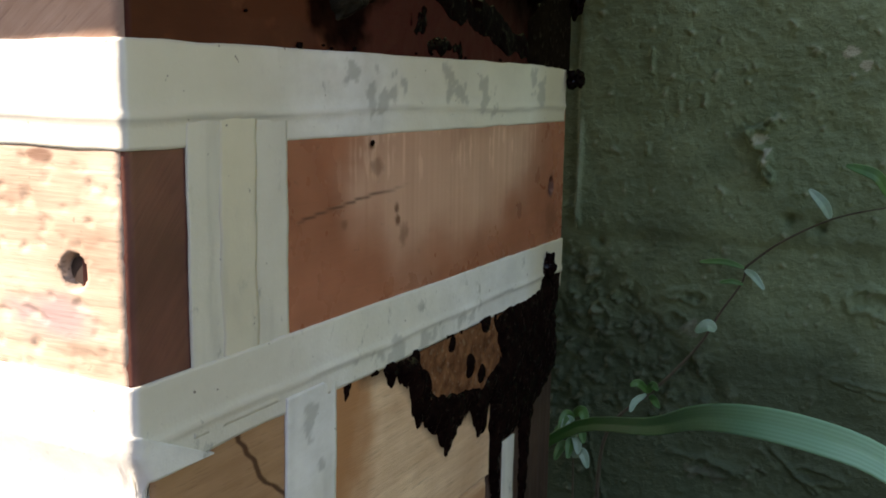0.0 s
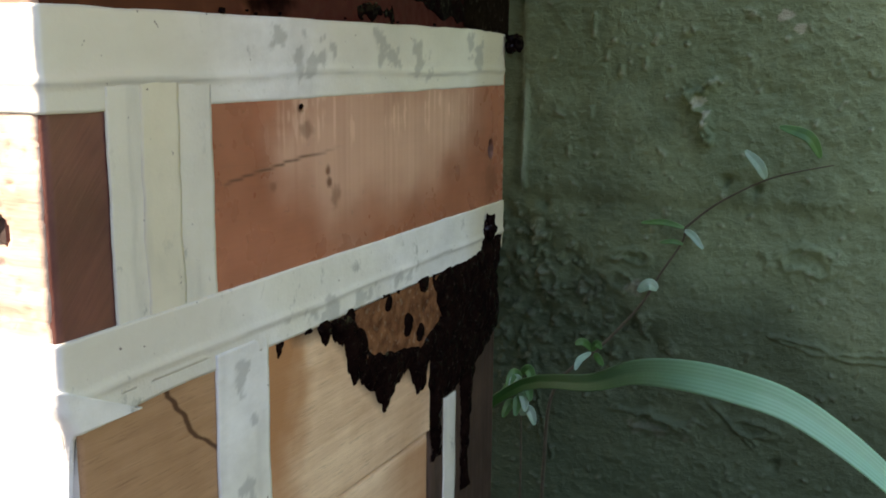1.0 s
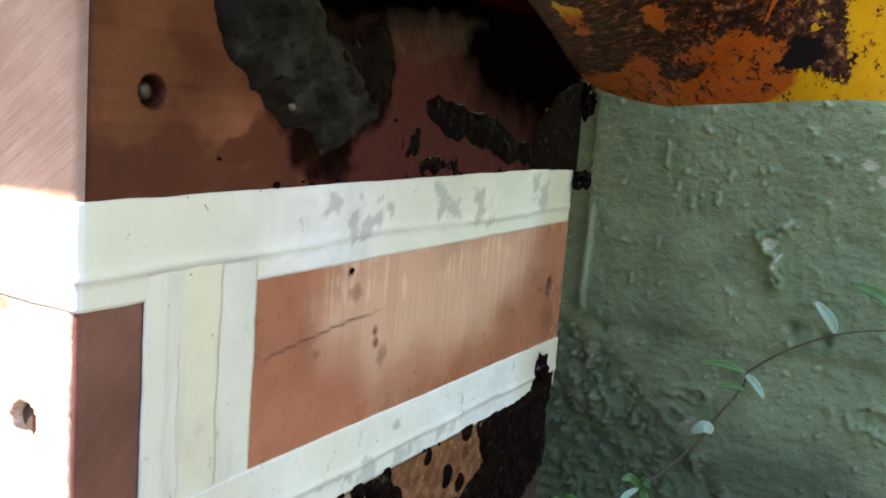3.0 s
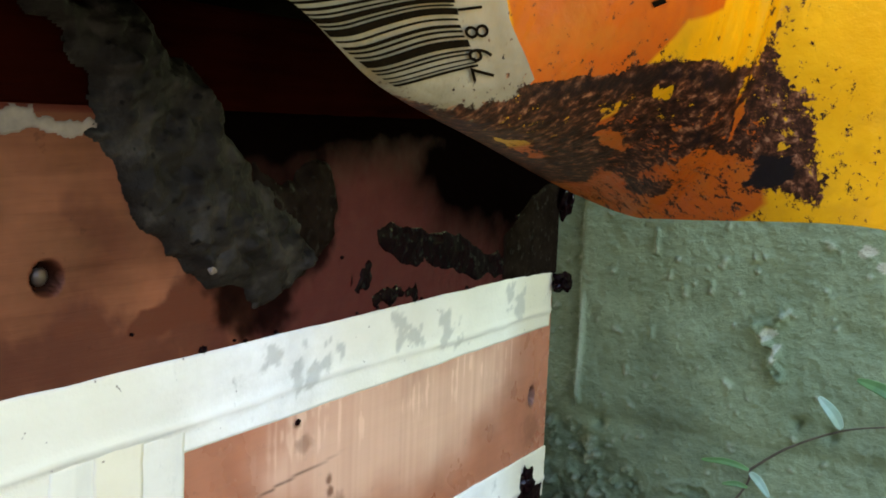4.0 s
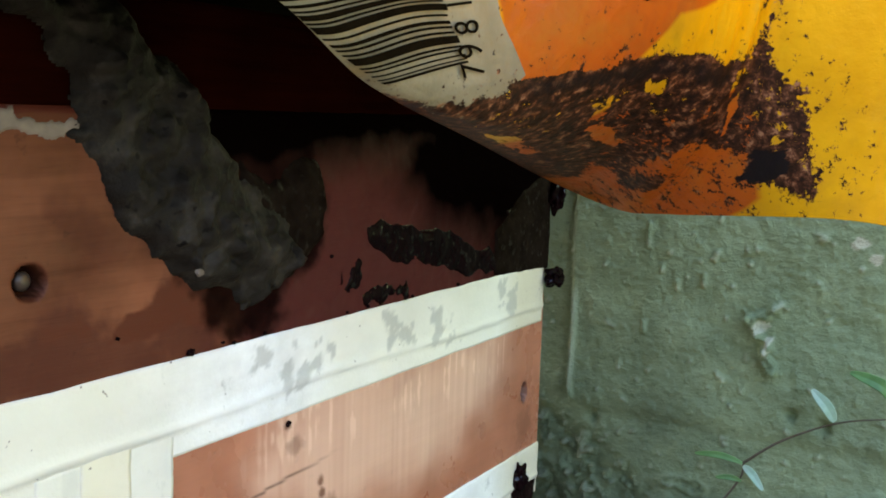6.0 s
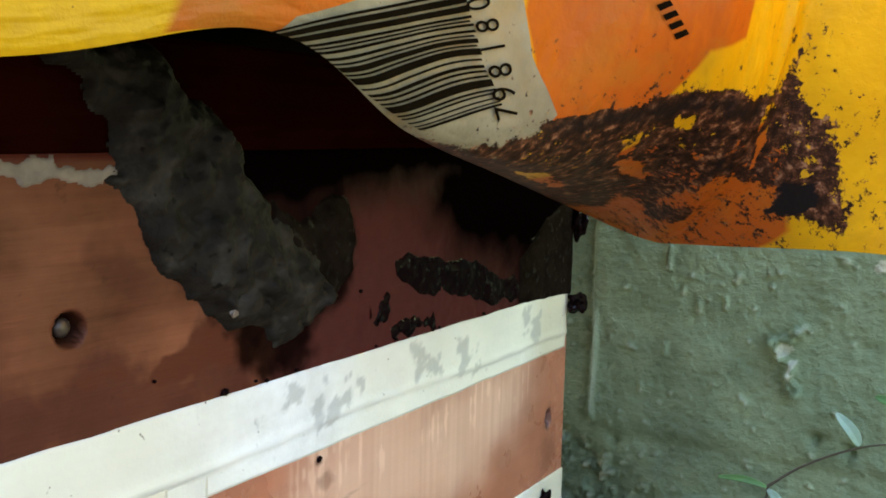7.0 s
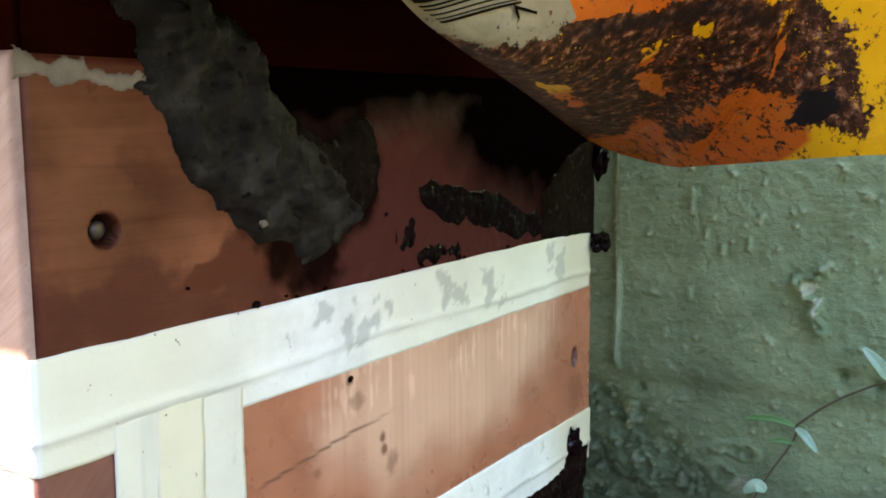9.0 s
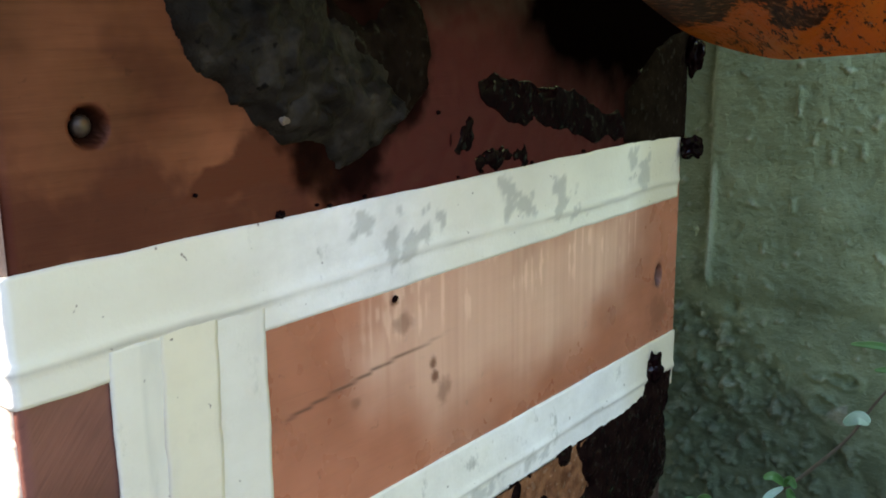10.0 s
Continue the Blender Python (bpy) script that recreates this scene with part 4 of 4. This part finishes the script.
def low_height(y, z):
    spikes = 0.0130 * np.abs(streaks(y + 0.05 * (z - 0.15), 0.0055, 360)) * smooth(0.30, 0.29, y)
    q = inside(y, z, LOW_PITCH) + 0.0036 * fractal(y, z * 0.6, 0.006, 365, 4, 0.55) + spikes * 0.5
    bare = inside(y, z, [(0.250, 0.1760), (0.302, 0.1770), (0.305, 0.1600), (0.296, 0.1540), (0.284, 0.1560), (0.275, 0.1560), (0.266, 0.1580), (0.258, 0.1640)]) + 0.0045 * fractal(y, z, 0.007, 370, 3)
    q = np.where(y < 0.336, np.minimum(q, 0.1752 - z + 0.0010 * fractal(y, z, 0.004, 368, 2)), q)
    for cy, cz, ry, rz in ((0.270, 0.1725, 0.0030, 0.0030), (0.283, 0.1625, 0.0032, 0.0042), (0.291, 0.1570, 0.004, 0.0045), (0.294, 0.1740, 0.004, 0.004)):
        bare = np.minimum(bare, 0.004 * (np.hypot((y - cy) / ry, (z - cz) / rz) - 1))
    q = np.minimum(q, -bare)
    return shaped(q, 0.0003 + 0.0016 * (1 - np.exp(-np.clip(q, 0, 1) / 0.003)) + 0.0010 * fractal(y, z, 0.005, 375, 4))


tagged(crust("resin_curtain", (0.210, 0.3585, 0.085, 0.1885), low_height, curtain_resin, step=0.0004), "black resin running down in jagged drips", "resin")


def brown_height(y, z):
    q = inside(y, z, [(0.248, 0.1775), (0.306, 0.1775), (0.308, 0.1560), (0.296, 0.1500), (0.276, 0.1520), (0.262, 0.1540), (0.254, 0.1640)]) + 0.002 * fractal(y, z, 0.006, 380, 3)
    return shaped(q, 0.0005 + 0.0005 * fractal(y, z, 0.004, 385, 3))


tagged(crust("brown_resin_patch", (0.244, 0.312, 0.146, 0.1745), brown_height, brown_resin), "thin rust-brown resin film on pale wood", "resin")


def blob(name, place, size, seed, label, mat):
    bm = bmesh.new()
    bmesh.ops.create_icosphere(bm, subdivisions=4, radius=1.0)
    for v in bm.verts:
        k = 1 + 0.55 * noise.noise(v.co * 1.7 + Vector((seed, 0, 0))) + 0.2 * noise.noise(v.co * 4 + Vector((0, seed, 0)))
        v.co = Vector(place) + Vector((v.co.x * size[0], v.co.y * size[1], v.co.z * size[2])) * k
    return tagged(part(name, bm, mat, soft=True), label, "resin", "resin lumps")


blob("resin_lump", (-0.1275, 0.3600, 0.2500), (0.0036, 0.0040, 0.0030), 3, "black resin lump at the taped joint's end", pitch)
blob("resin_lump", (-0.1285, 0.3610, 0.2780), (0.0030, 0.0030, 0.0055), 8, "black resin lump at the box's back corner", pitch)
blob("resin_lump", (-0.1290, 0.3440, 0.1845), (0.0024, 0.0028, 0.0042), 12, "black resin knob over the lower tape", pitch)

# resin specks along the taped joint and the panel below it
random.seed(23)
for y, z in ((0.1962, 0.2552), (0.2052, 0.2556), (0.2085, 0.2550), (0.2180, 0.2553), (0.2475, 0.2552), (0.2562, 0.2553), (0.2765, 0.2550), (0.3005, 0.2551), (0.2262, 0.2330), (0.2410, 0.2695), (0.1782, 0.2612)):
    r = random.uniform(0.0003, 0.0007)
    blob("resin_speck", (SIDE + 0.0003, y, z), (0.0004, r * random.uniform(0.9, 1.6), r * random.uniform(0.6, 1.0)), 40 + 100 * y, "tiny dark resin speck stuck beside the tape", pitch)

# scrap of old tape under the lid
def scrap_height(y, z):
    q = inside(y, z, [(0.1450, 0.3025), (0.1560, 0.3015), (0.1620, 0.3005), (0.1700, 0.2995), (0.1660, 0.2970), (0.1600, 0.2975), (0.1560, 0.2985), (0.1450, 0.2990)]) + 0.0017 * fractal(y, z, 0.004, 390, 4, 0.6)
    return shaped(q, 0.0003 + 0.0004 * fractal(y, z, 0.006, 395, 2))


tagged(crust("tape_scrap", (0.1452, 0.173, 0.2945, 0.3045), scrap_height, white_scrap, step=0.0004), "torn whitish scrap of tape below the lid", "tape")

# pale flecks on the clay
blob("wax_fleck", (-0.1245, 0.1930, 0.2722), (0.0004, 0.0011, 0.0006), 21, "tiny white wax fleck on the clay", white_scrap)


# ---- the printed sack that covers the hive ----
SACK = [np.array(r) for r in (
    [(-0.140, 0.085, 0.312), (-0.1006, 0.1293, 0.3156), (-0.0855, 0.1595, 0.3207), (-0.086, 0.193, 0.3075), (-0.098, 0.250, 0.2975), (-0.118, 0.335, 0.2835), (-0.090, 0.318, 0.2785), (-0.072, 0.306, 0.2795), (-0.030, 0.285, 0.2835), (-0.013, 0.279, 0.2830), (-0.002, 0.276, 0.2815), (0.008, 0.271, 0.2825), (0.018, 0.266, 0.287)],
    [(-0.140, 0.085, 0.322), (-0.103, 0.127, 0.326), (-0.083, 0.165, 0.333), (-0.079, 0.213, 0.320), (-0.069, 0.240, 0.316), (-0.061, 0.262, 0.312), (-0.052, 0.272, 0.312), (-0.045, 0.281, 0.312), (-0.020, 0.281, 0.312), (-0.004, 0.276, 0.312), (0.006, 0.272, 0.312), (0.015, 0.268, 0.312), (0.025, 0.262, 0.314)],
    [(-0.140, 0.085, 0.335), (-0.110, 0.130, 0.345), (-0.085, 0.170, 0.362), (-0.078, 0.215, 0.370), (-0.068, 0.240, 0.370), (-0.060, 0.264, 0.370), (-0.050, 0.276, 0.370), (-0.043, 0.283, 0.370), (-0.015, 0.281, 0.370), (0.000, 0.276, 0.370), (0.010, 0.272, 0.370), (0.020, 0.268, 0.370), (0.030, 0.262, 0.370)],
    # out of view; led to the wall to keep sun off it
    [(-0.370, 0.085, 0.316), (-0.370, 0.130, 0.316), (-0.370, 0.170, 0.316), (-0.370, 0.220, 0.316), (-0.370, 0.260, 0.316), (-0.370, 0.375, 0.312), (-0.300, 0.428, 0.325), (-0.200, 0.428, 0.350), (-0.130, 0.400, 0.362), (-0.110, 0.392, 0.368), (-0.100, 0.388, 0.370), (-0.090, 0.382, 0.372), (-0.080, 0.376, 0.375)],
)]


def along(row, t):
    n = len(row)
    i = np.clip(np.floor(t).astype(int), 0, n - 2)
    f = (t - i)[..., None]
    a, b, c, d = (row[np.clip(i + k, 0, n - 1)] for k in (-1, 0, 1, 2))
    return 0.5 * (2 * b + (c - a) * f + (2 * a - 5 * b + 4 * c - d) * f * f + (3 * b - a - 3 * c + d) * f ** 3)


def sack_point(u, v):
    """A point of the sheet: u along its hem, v up from the hem (0) past the bulge (1) to the shoulder (2) and over the lid (3)."""
    hem, bulge, shoulder, over = (along(r, u) for r in SACK)
    w = np.clip(v, 0, 2)[..., None]
    low = hem * (w - 1) * (w - 2) / 2 - bulge * w * (w - 2) + shoulder * w * (w - 1) / 2
    k = np.clip(v - 2, 0, 1)[..., None]
    # Unseen crest added to keep sun off the sheet's right part.
    shade_ridge = (0.085 * smooth(2.0, 3.0, u) * smooth(7.5, 6.0, u))[..., None] * (k / 0.12) * np.exp(1 - k / 0.12)
    return low * (1 - k) + over * k + np.array((0, 0, 1.0)) * (0.006 * k * (1 - k) * 4 + shade_ridge)


def sack_normal(u, v, e=0.01):
    a = sack_point(u + e, v) - sack_point(u - e, v)
    b = sack_point(u, v + e) - sack_point(u, v - e)
    n = np.cross(a, b)
    return n / np.maximum(np.linalg.norm(n, axis=-1, keepdims=True), 1e-9)


def outline(u, v, corners):
    return inside(u / 3, v, [(p / 3, r) for p, r in corners])


def orange_mask(u, v):
    q = outline(u, v, ((3.50, 0.70), (3.94, 0.76), (4.42, 0.92), (4.71, 1.09), (4.93, 1.20), (5.03, 1.27), (5.60, 1.32), (5.68, 1.60), (5.0, 2.2), (3.2, 2.2), (3.05, 1.27), (3.18, 1.10)))
    low = outline(u, v, ((3.9, -0.3), (4.2, 0.50), (4.6, 0.80), (5.7, 0.85), (6.6, 0.98), (7.2, 0.80), (7.4, 0.42), (7.50, 0.25), (7.4, -0.3)))
    band = outline(u, v, ((1.5, 0.05), (2.0, -0.05), (2.25, 0.9), (2.2, 2.0), (1.6, 1.0)))
    return np.clip(np.maximum(np.maximum(smooth(-0.06, 0.06, q), smooth(-0.06, 0.06, low)), smooth(-0.05, 0.05, band)), 0, 1)


def white_mask(u, v):
    q = outline(u, v, ((1.99, -0.2), (2.02, 0.35), (2.30, 0.95), (2.60, 1.36), (3.00, 1.36), (3.18, 1.08), (3.57, 0.80), (3.46, 0.50), (3.50, 0.10), (3.45, -0.2)))
    return smooth(-0.01, 0.01, q)


def dirt_crease_mask(u, v):
    q = outline(u, v, ((2.95, -0.2), (3.14, 0.30), (3.30, 0.50), (3.46, 0.645), (3.50, 0.755), (3.77, 0.83), (3.98, 0.90), (4.33, 0.975), (4.46, 1.03), (4.86, 1.09), (5.26, 1.125), (5.74, 1.11), (6.15, 1.07), (6.49, 1.115), (6.80, 1.185), (6.96, 1.33), (6.99, 1.19), (7.12, 1.115), (7.26, 1.045), (7.42, 0.99), (7.50, 0.925), (7.56, 0.77), (7.66, 0.595), (7.78, 0.43), (7.88, 0.10), (7.76, 0.24), (7.59, 0.345), (7.28, 0.44), (7.15, 0.59), (6.46, 0.665), (6.03, 0.665), (5.86, 0.56), (5.48, 0.515), (5.50, 0.44), (5.80, 0.46), (6.10, 0.42), (6.20, 0.34), (6.00, 0.27), (5.70, 0.28), (5.58, 0.29), (5.20, 0.415), (4.96, 0.39), (5.04, 0.24), (4.85, 0.05), (4.6, -0.2)))
    # Second term paints a crease's shadow along the dirt's upper edge.
    body = 0.92 * smooth(-0.05, 0.05, q) + 0.32 * smooth(-0.01, 0.02, q) * smooth(0.13, 0.06, q + 0.05 * fractal(u * 0.035, v * 0.05, 0.01, 412, 3)) * smooth(0.62, 0.72, v) * smooth(3.4, 3.8, u) * smooth(6.5, 6.2, u)
    low = 0.36 * smooth(0.70, 0.55, v) * smooth(4.9, 5.1, u) * smooth(7.8, 7.5, u)
    edge = 0.26 * smooth(-0.28, 0.0, q)
    spots = np.zeros_like(u)
    jag = 1.3 * fractal(u * 0.035, v * 0.05, 0.004, 410, 5, 0.65)
    for cu, cv, ru, rv in ((7.38, 0.555, 0.19, 0.125),):
        spots = np.maximum(spots, 1.6 * smooth(1.15, 0.85, np.hypot((u - cu) / ru, (v - cv) / rv) + 0.5 * jag))
    clear = np.zeros_like(u)
    for cu, cv, ru, rv, k in ((4.08, 0.20, 0.22, 0.055, 0.85), (4.80, 0.615, 0.20, 0.032, 0.80), (4.48, 0.74, 0.08, 0.06, 0.55), (5.06, 0.955, 0.11, 0.040, 0.75), (7.35, 0.695, 0.05, 0.030, 0.85), (6.74, 0.86, 0.08, 0.17, 0.65), (6.50, 1.00, 0.12, 0.05, 0.45), (3.9, 0.42, 0.30, 0.12, 0.08), (5.4, 0.72, 0.6, 0.12, 0.16), (7.05, 0.85, 0.45, 0.24, 0.14)):
        clear = np.maximum(clear, k * smooth(1.25, 0.75, np.hypot((u - cu) / ru, (v - cv) / rv) + jag))
    return np.clip(np.maximum(np.maximum(body - clear, np.maximum(low, edge)), spots), 0, 2)


OUT = 1.0
# the code's lanes across the label, each from the hem over its middle to the number
CODE_LANES = [[(2.90, 0.17), (2.92, 0.51), (3.08, 0.75)], [(2.53, 0.02), (2.58, 0.615), (2.84, 0.965)], [(2.05, 0.01), (2.30, 0.685), (2.68, 1.16)], [(1.70, 0.01), (2.05, 0.76), (2.53, 1.34)]]
DIGITS = [
    ("7", (3.144, 0.720), (-0.169, 0.176), (-0.177, -0.128)),
    ("9", (3.062, 0.830), (-0.135, 0.155), (-0.188, -0.128)),
    ("8", (2.981, 0.945), (-0.109, 0.135), (-0.188, -0.120)),
    ("1", (2.894, 1.035), (-0.084, 0.121), (-0.188, -0.128)),
    ("8", (2.825, 1.120), (-0.076, 0.108), (-0.177, -0.120)),
    ("0", (2.750, 1.190), (-0.068, 0.095), (-0.177, -0.128)),
]


gu, gv = np.meshgrid(np.linspace(0, 12, 740), np.concatenate([np.linspace(0, 1.5, 190), np.linspace(1.5, 3, 60)[1:]]), indexing="ij")
sp, sn = sack_point(gu, gv), sack_normal(gu, gv)
ripple = 0.0016 * fractal(gu * 0.035, gv * 0.03, 0.03, 400, 3) + 0.0004 * fractal(gu * 0.035, gv * 0.03, 0.006, 405, 3)
crinkle = 0.0012 * np.exp(-((gu - 6.55 - 0.5 * (gv - 1.2)) / 0.16) ** 2) * smooth(0.7, 1.1, gv)
sp = sp + sn * (ripple * smooth(0, 0.3, gv) + crinkle)[..., None]
sack = tagged(empty("printed_sack", (SIDE - 0.1, 0.25, TOP + 0.02)), "yellow and orange printed plastic sack, dirty, draped over the hive", "sack")
sheet = mesh_object("sheet", sp.reshape(-1, 3).tolist(), grid_faces(*gu.shape), printed_sack, sack, masks={"orange": orange_mask(gu, gv), "white": white_mask(gu, gv), "dirt": dirt_crease_mask(gu, gv)})
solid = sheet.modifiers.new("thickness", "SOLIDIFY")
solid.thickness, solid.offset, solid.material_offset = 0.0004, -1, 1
# Pale inner side coloured near-black for the shade inside the sack.
sheet.data.materials.append(plain("back_sheet_shade", (0.006, 0.0045, 0.003), 0.9, spec=0.0))


def on_sack(name, pts, faces, mat, label=""):
    """Lays flat print, given as points (u, v), on the sheet."""
    p = np.array(pts)
    n = sack_normal(p[:, 0], p[:, 1])
    q = sack_point(p[:, 0], p[:, 1]) + n * OUT * (np.full(len(p), 0.0005) + 0.0016 * fractal(p[:, 0] * 0.035, p[:, 1] * 0.03, 0.03, 400, 3) * smooth(0, 0.3, p[:, 1]) * OUT)[:, None]
    return mesh_object(name, q.tolist(), faces, mat, sack, label, soft=False)


# bar code and its number
random.seed(7)
LANES = np.array(CODE_LANES)


def code_point(e, k):
    """Place (u, v) on the label: e across the bars, k along them."""
    a, m, b = (along(LANES[:, c], np.array(e * 2.0)) for c in range(3))
    return a * (1 - k) * (1 - 2 * k) + m * 4 * k * (1 - k) + b * k * (2 * k - 1)


s, steps = 0.0, 24
while s < 1.08:
    w = random.choice((0.018, 0.026, 0.044, 0.060))
    k0, k1 = 0.0, random.choice((1.0, 1.0, 0.985))
    pts = []
    for k in range(steps + 1):
        for e in (s, min(s + w, 1.45)):
            pts.append(tuple(np.maximum(code_point(e, k0 + (k1 - k0) * k / steps), 0.004)))
    on_sack("bar", pts, [(2 * k, 2 * k + 2, 2 * k + 3, 2 * k + 1) for k in range(steps)], ink)
    s += w + random.choice((0.016, 0.022, 0.034))


def lettering(text):
    cu = bpy.data.curves.new("number", "FONT")
    cu.body, cu.size, cu.align_x, cu.align_y = text, 1.0, "CENTER", "CENTER"
    tmp = bpy.data.objects.new("number", cu)
    scene.collection.objects.link(tmp)
    me = bpy.data.meshes.new_from_object(tmp.evaluated_get(bpy.context.evaluated_depsgraph_get()))
    bm = bmesh.new()
    bm.from_mesh(me)
    bmesh.ops.triangulate(bm, faces=bm.faces[:])
    bm.verts.ensure_lookup_table()
    out = [tuple(v.co) for v in bm.verts], [tuple(v.index for v in f.verts) for f in bm.faces]
    bm.free()
    bpy.data.objects.remove(tmp)
    bpy.data.meshes.remove(me)
    return out


def place_glyph(name, text, at, right, up):
    """Lays a glyph on the sheet: right and up are its axes, in (u, v)."""
    vs, fs = lettering(text)
    on_sack(name, [(at[0] + right[0] * x + up[0] * y, at[1] + right[1] * x + up[1] * y) for x, y, _ in vs], fs, ink)


for glyph, at, right, up in DIGITS:
    place_glyph("digit", glyph, at, right, up)
# a word too worn to read: plain marks
for k in range(4):
    c = (4.30 + 0.085 * k, 1.405 - 0.030 * k)
    on_sack("mark", [(c[0] - 0.075, c[1] - 0.012), (c[0] + 0.075, c[1] + 0.016), (c[0] + 0.125, c[1] + 0.000), (c[0] - 0.025, c[1] - 0.030)], [(0, 1, 2, 3)], ink)


# ---- plants by the wall ----
def blade(name, path, width, mat, label, category, parent=None, fold=0.25, taper=1.0):
    """A leaf along a path of points (x, y, z), width by place along it, slightly folded on its rib."""
    row = np.array(path, float)
    t = np.linspace(0, len(row) - 1, 40)
    p = along(row, t)
    d = np.gradient(p, axis=0)
    d /= np.linalg.norm(d, axis=1, keepdims=True)
    f = t / t[-1]
    w = width * np.clip(np.sin(np.pi * np.clip((f ** taper) * 0.93 + 0.04, 0, 1)), 0.04, 1) ** 0.75
    across = np.cross(d, (0.35, -0.9, 0.25))
    across /= np.linalg.norm(across, axis=1, keepdims=True)
    n = np.cross(across, d)
    cols = []
    lanes = np.linspace(-1, 1, 16)
    for c in lanes:
        cols.append(p + across * (w * c)[:, None] + n * (w * (fold * abs(c) + 0.05 * math.cos(c * 22)))[:, None])
    verts = np.stack(cols, 1).reshape(-1, 3)
    ob = mesh_object(name, verts.tolist(), grid_faces(40, 16), mat, parent, masks={"lane": np.tile(lanes, 40), "along": np.repeat(f, 16)})
    s = ob.modifiers.new("thickness", "SOLIDIFY")
    s.thickness = 0.0002
    if parent is None:
        tagged(ob, label, category)
    return ob


def stem(name, path, radius, mat, parent):
    row = np.array(path, float)
    t = np.linspace(0, len(row) - 1, 12 * len(row))
    p = along(row, t)
    verts, faces, k = [], [], 6
    for i, c in enumerate(p):
        r = radius * (1 - 0.6 * i / len(p))
        for j in range(k):
            a = 2 * math.pi * j / k
            verts.append((c[0] + r * math.cos(a), c[1] + 0.5 * r * math.sin(a), c[2] + r * math.sin(a) * 0.9))
    for i in range(len(p) - 1):
        for j in range(k):
            faces.append((i * k + j, i * k + (j + 1) % k, (i + 1) * k + (j + 1) % k, (i + 1) * k + j))
    return mesh_object(name, verts, faces, mat, parent)


weed = tagged(empty("weed", (-0.13, 0.42, 0.0)), "thin creeping weed with small pale leaves against the wall", "plant")
stem("stem", [(-0.135, 0.424, 0.0), (-0.134, 0.424, 0.060), (-0.130, 0.424, 0.098), (-0.110, 0.427, 0.120), (-0.094, 0.429, 0.140), (-0.086, 0.430, 0.155), (-0.0778, 0.430, 0.169), (-0.0768, 0.430, 0.1755)], 0.0010, stem_brown, weed)
stem("branch", [(-0.0768, 0.430, 0.1755), (-0.0630, 0.428, 0.1875), (-0.0430, 0.425, 0.199), (-0.0200, 0.420, 0.206)], 0.0006, stem_brown, weed)
for path, width, mat in (
        ([(-0.0770, 0.429, 0.1755), (-0.0850, 0.427, 0.1775), (-0.0945, 0.426, 0.1768)], 0.0012, leaf_green),
        ([(-0.0455, 0.427, 0.1985), (-0.0480, 0.424, 0.2040), (-0.0535, 0.424, 0.2095)], 0.0021, leaf_pale),
        ([(-0.0250, 0.421, 0.2085), (-0.0295, 0.416, 0.2165), (-0.0400, 0.415, 0.2200)], 0.0022, leaf_green),
        ([(-0.0765, 0.429, 0.1745), (-0.0725, 0.426, 0.1730), (-0.0680, 0.425, 0.1680)], 0.0015, leaf_pale),
        ([(-0.0770, 0.429, 0.1685), (-0.0810, 0.427, 0.1697), (-0.0860, 0.426, 0.1690)], 0.0010, leaf_green),
        ([(-0.0870, 0.429, 0.1480), (-0.0900, 0.426, 0.1505), (-0.0945, 0.426, 0.1470)], 0.0024, leaf_pale),
        ([(-0.1130, 0.425, 0.1180), (-0.1100, 0.420, 0.1230), (-0.1070, 0.418, 0.1215)], 0.0016, leaf_green),
        ([(-0.1130, 0.425, 0.1180), (-0.1160, 0.420, 0.1230), (-0.1190, 0.418, 0.1220)], 0.0016, leaf_green),
        ([(-0.1120, 0.425, 0.1170), (-0.1090, 0.420, 0.1165), (-0.1060, 0.418, 0.1140)], 0.0015, leaf_green),
        ([(-0.1140, 0.425, 0.1170), (-0.1170, 0.419, 0.1150), (-0.1180, 0.416, 0.1110)], 0.0014, leaf_pale)):
    blade("leaf", path, width, mat, "", "", weed)

seedling = tagged(empty("seedling", (-0.143, 0.415, 0.0)), "tuft of small bright green seedling leaves beside the hive", "plant")
stem("stem", [(-0.143, 0.418, 0.0), (-0.143, 0.418, 0.06), (-0.1435, 0.417, 0.104)], 0.0007, stem_brown, seedling)
random.seed(11)
for k in range(9):
    a = 2.4 * k
    up = 0.086 + 0.0024 * k
    d = Vector((math.cos(a) * 0.9, -abs(math.sin(a)) * 0.6 - 0.3, 0.15)) * 0.009
    blade("leaf", [(-0.1435, 0.417, up), (-0.1435 + d.x * 0.6, 0.417 + d.y * 0.5, up + 0.0030), (-0.1435 + d.x, 0.417 + d.y, up - 0.0030)], 0.0022, leaf_green if k % 3 else leaf_pale, "", "", seedling)

grass = tagged(empty("grass_blade", (-0.122, 0.41, 0.0)), "broad arching bluish-green blade of grass before the wall", "plant")
blade("blade", [(-0.168, 0.400, 0.0), (-0.163, 0.400, 0.075), (-0.136, 0.395, 0.107), (-0.097, 0.370, 0.1225), (-0.073, 0.340, 0.1390), (-0.0515, 0.315, 0.1490), (-0.031, 0.303, 0.1515), (-0.013, 0.298, 0.1485), (0.010, 0.290, 0.137), (0.032, 0.285, 0.118)], 0.0048, blade_green, "", "", grass, taper=1.5)
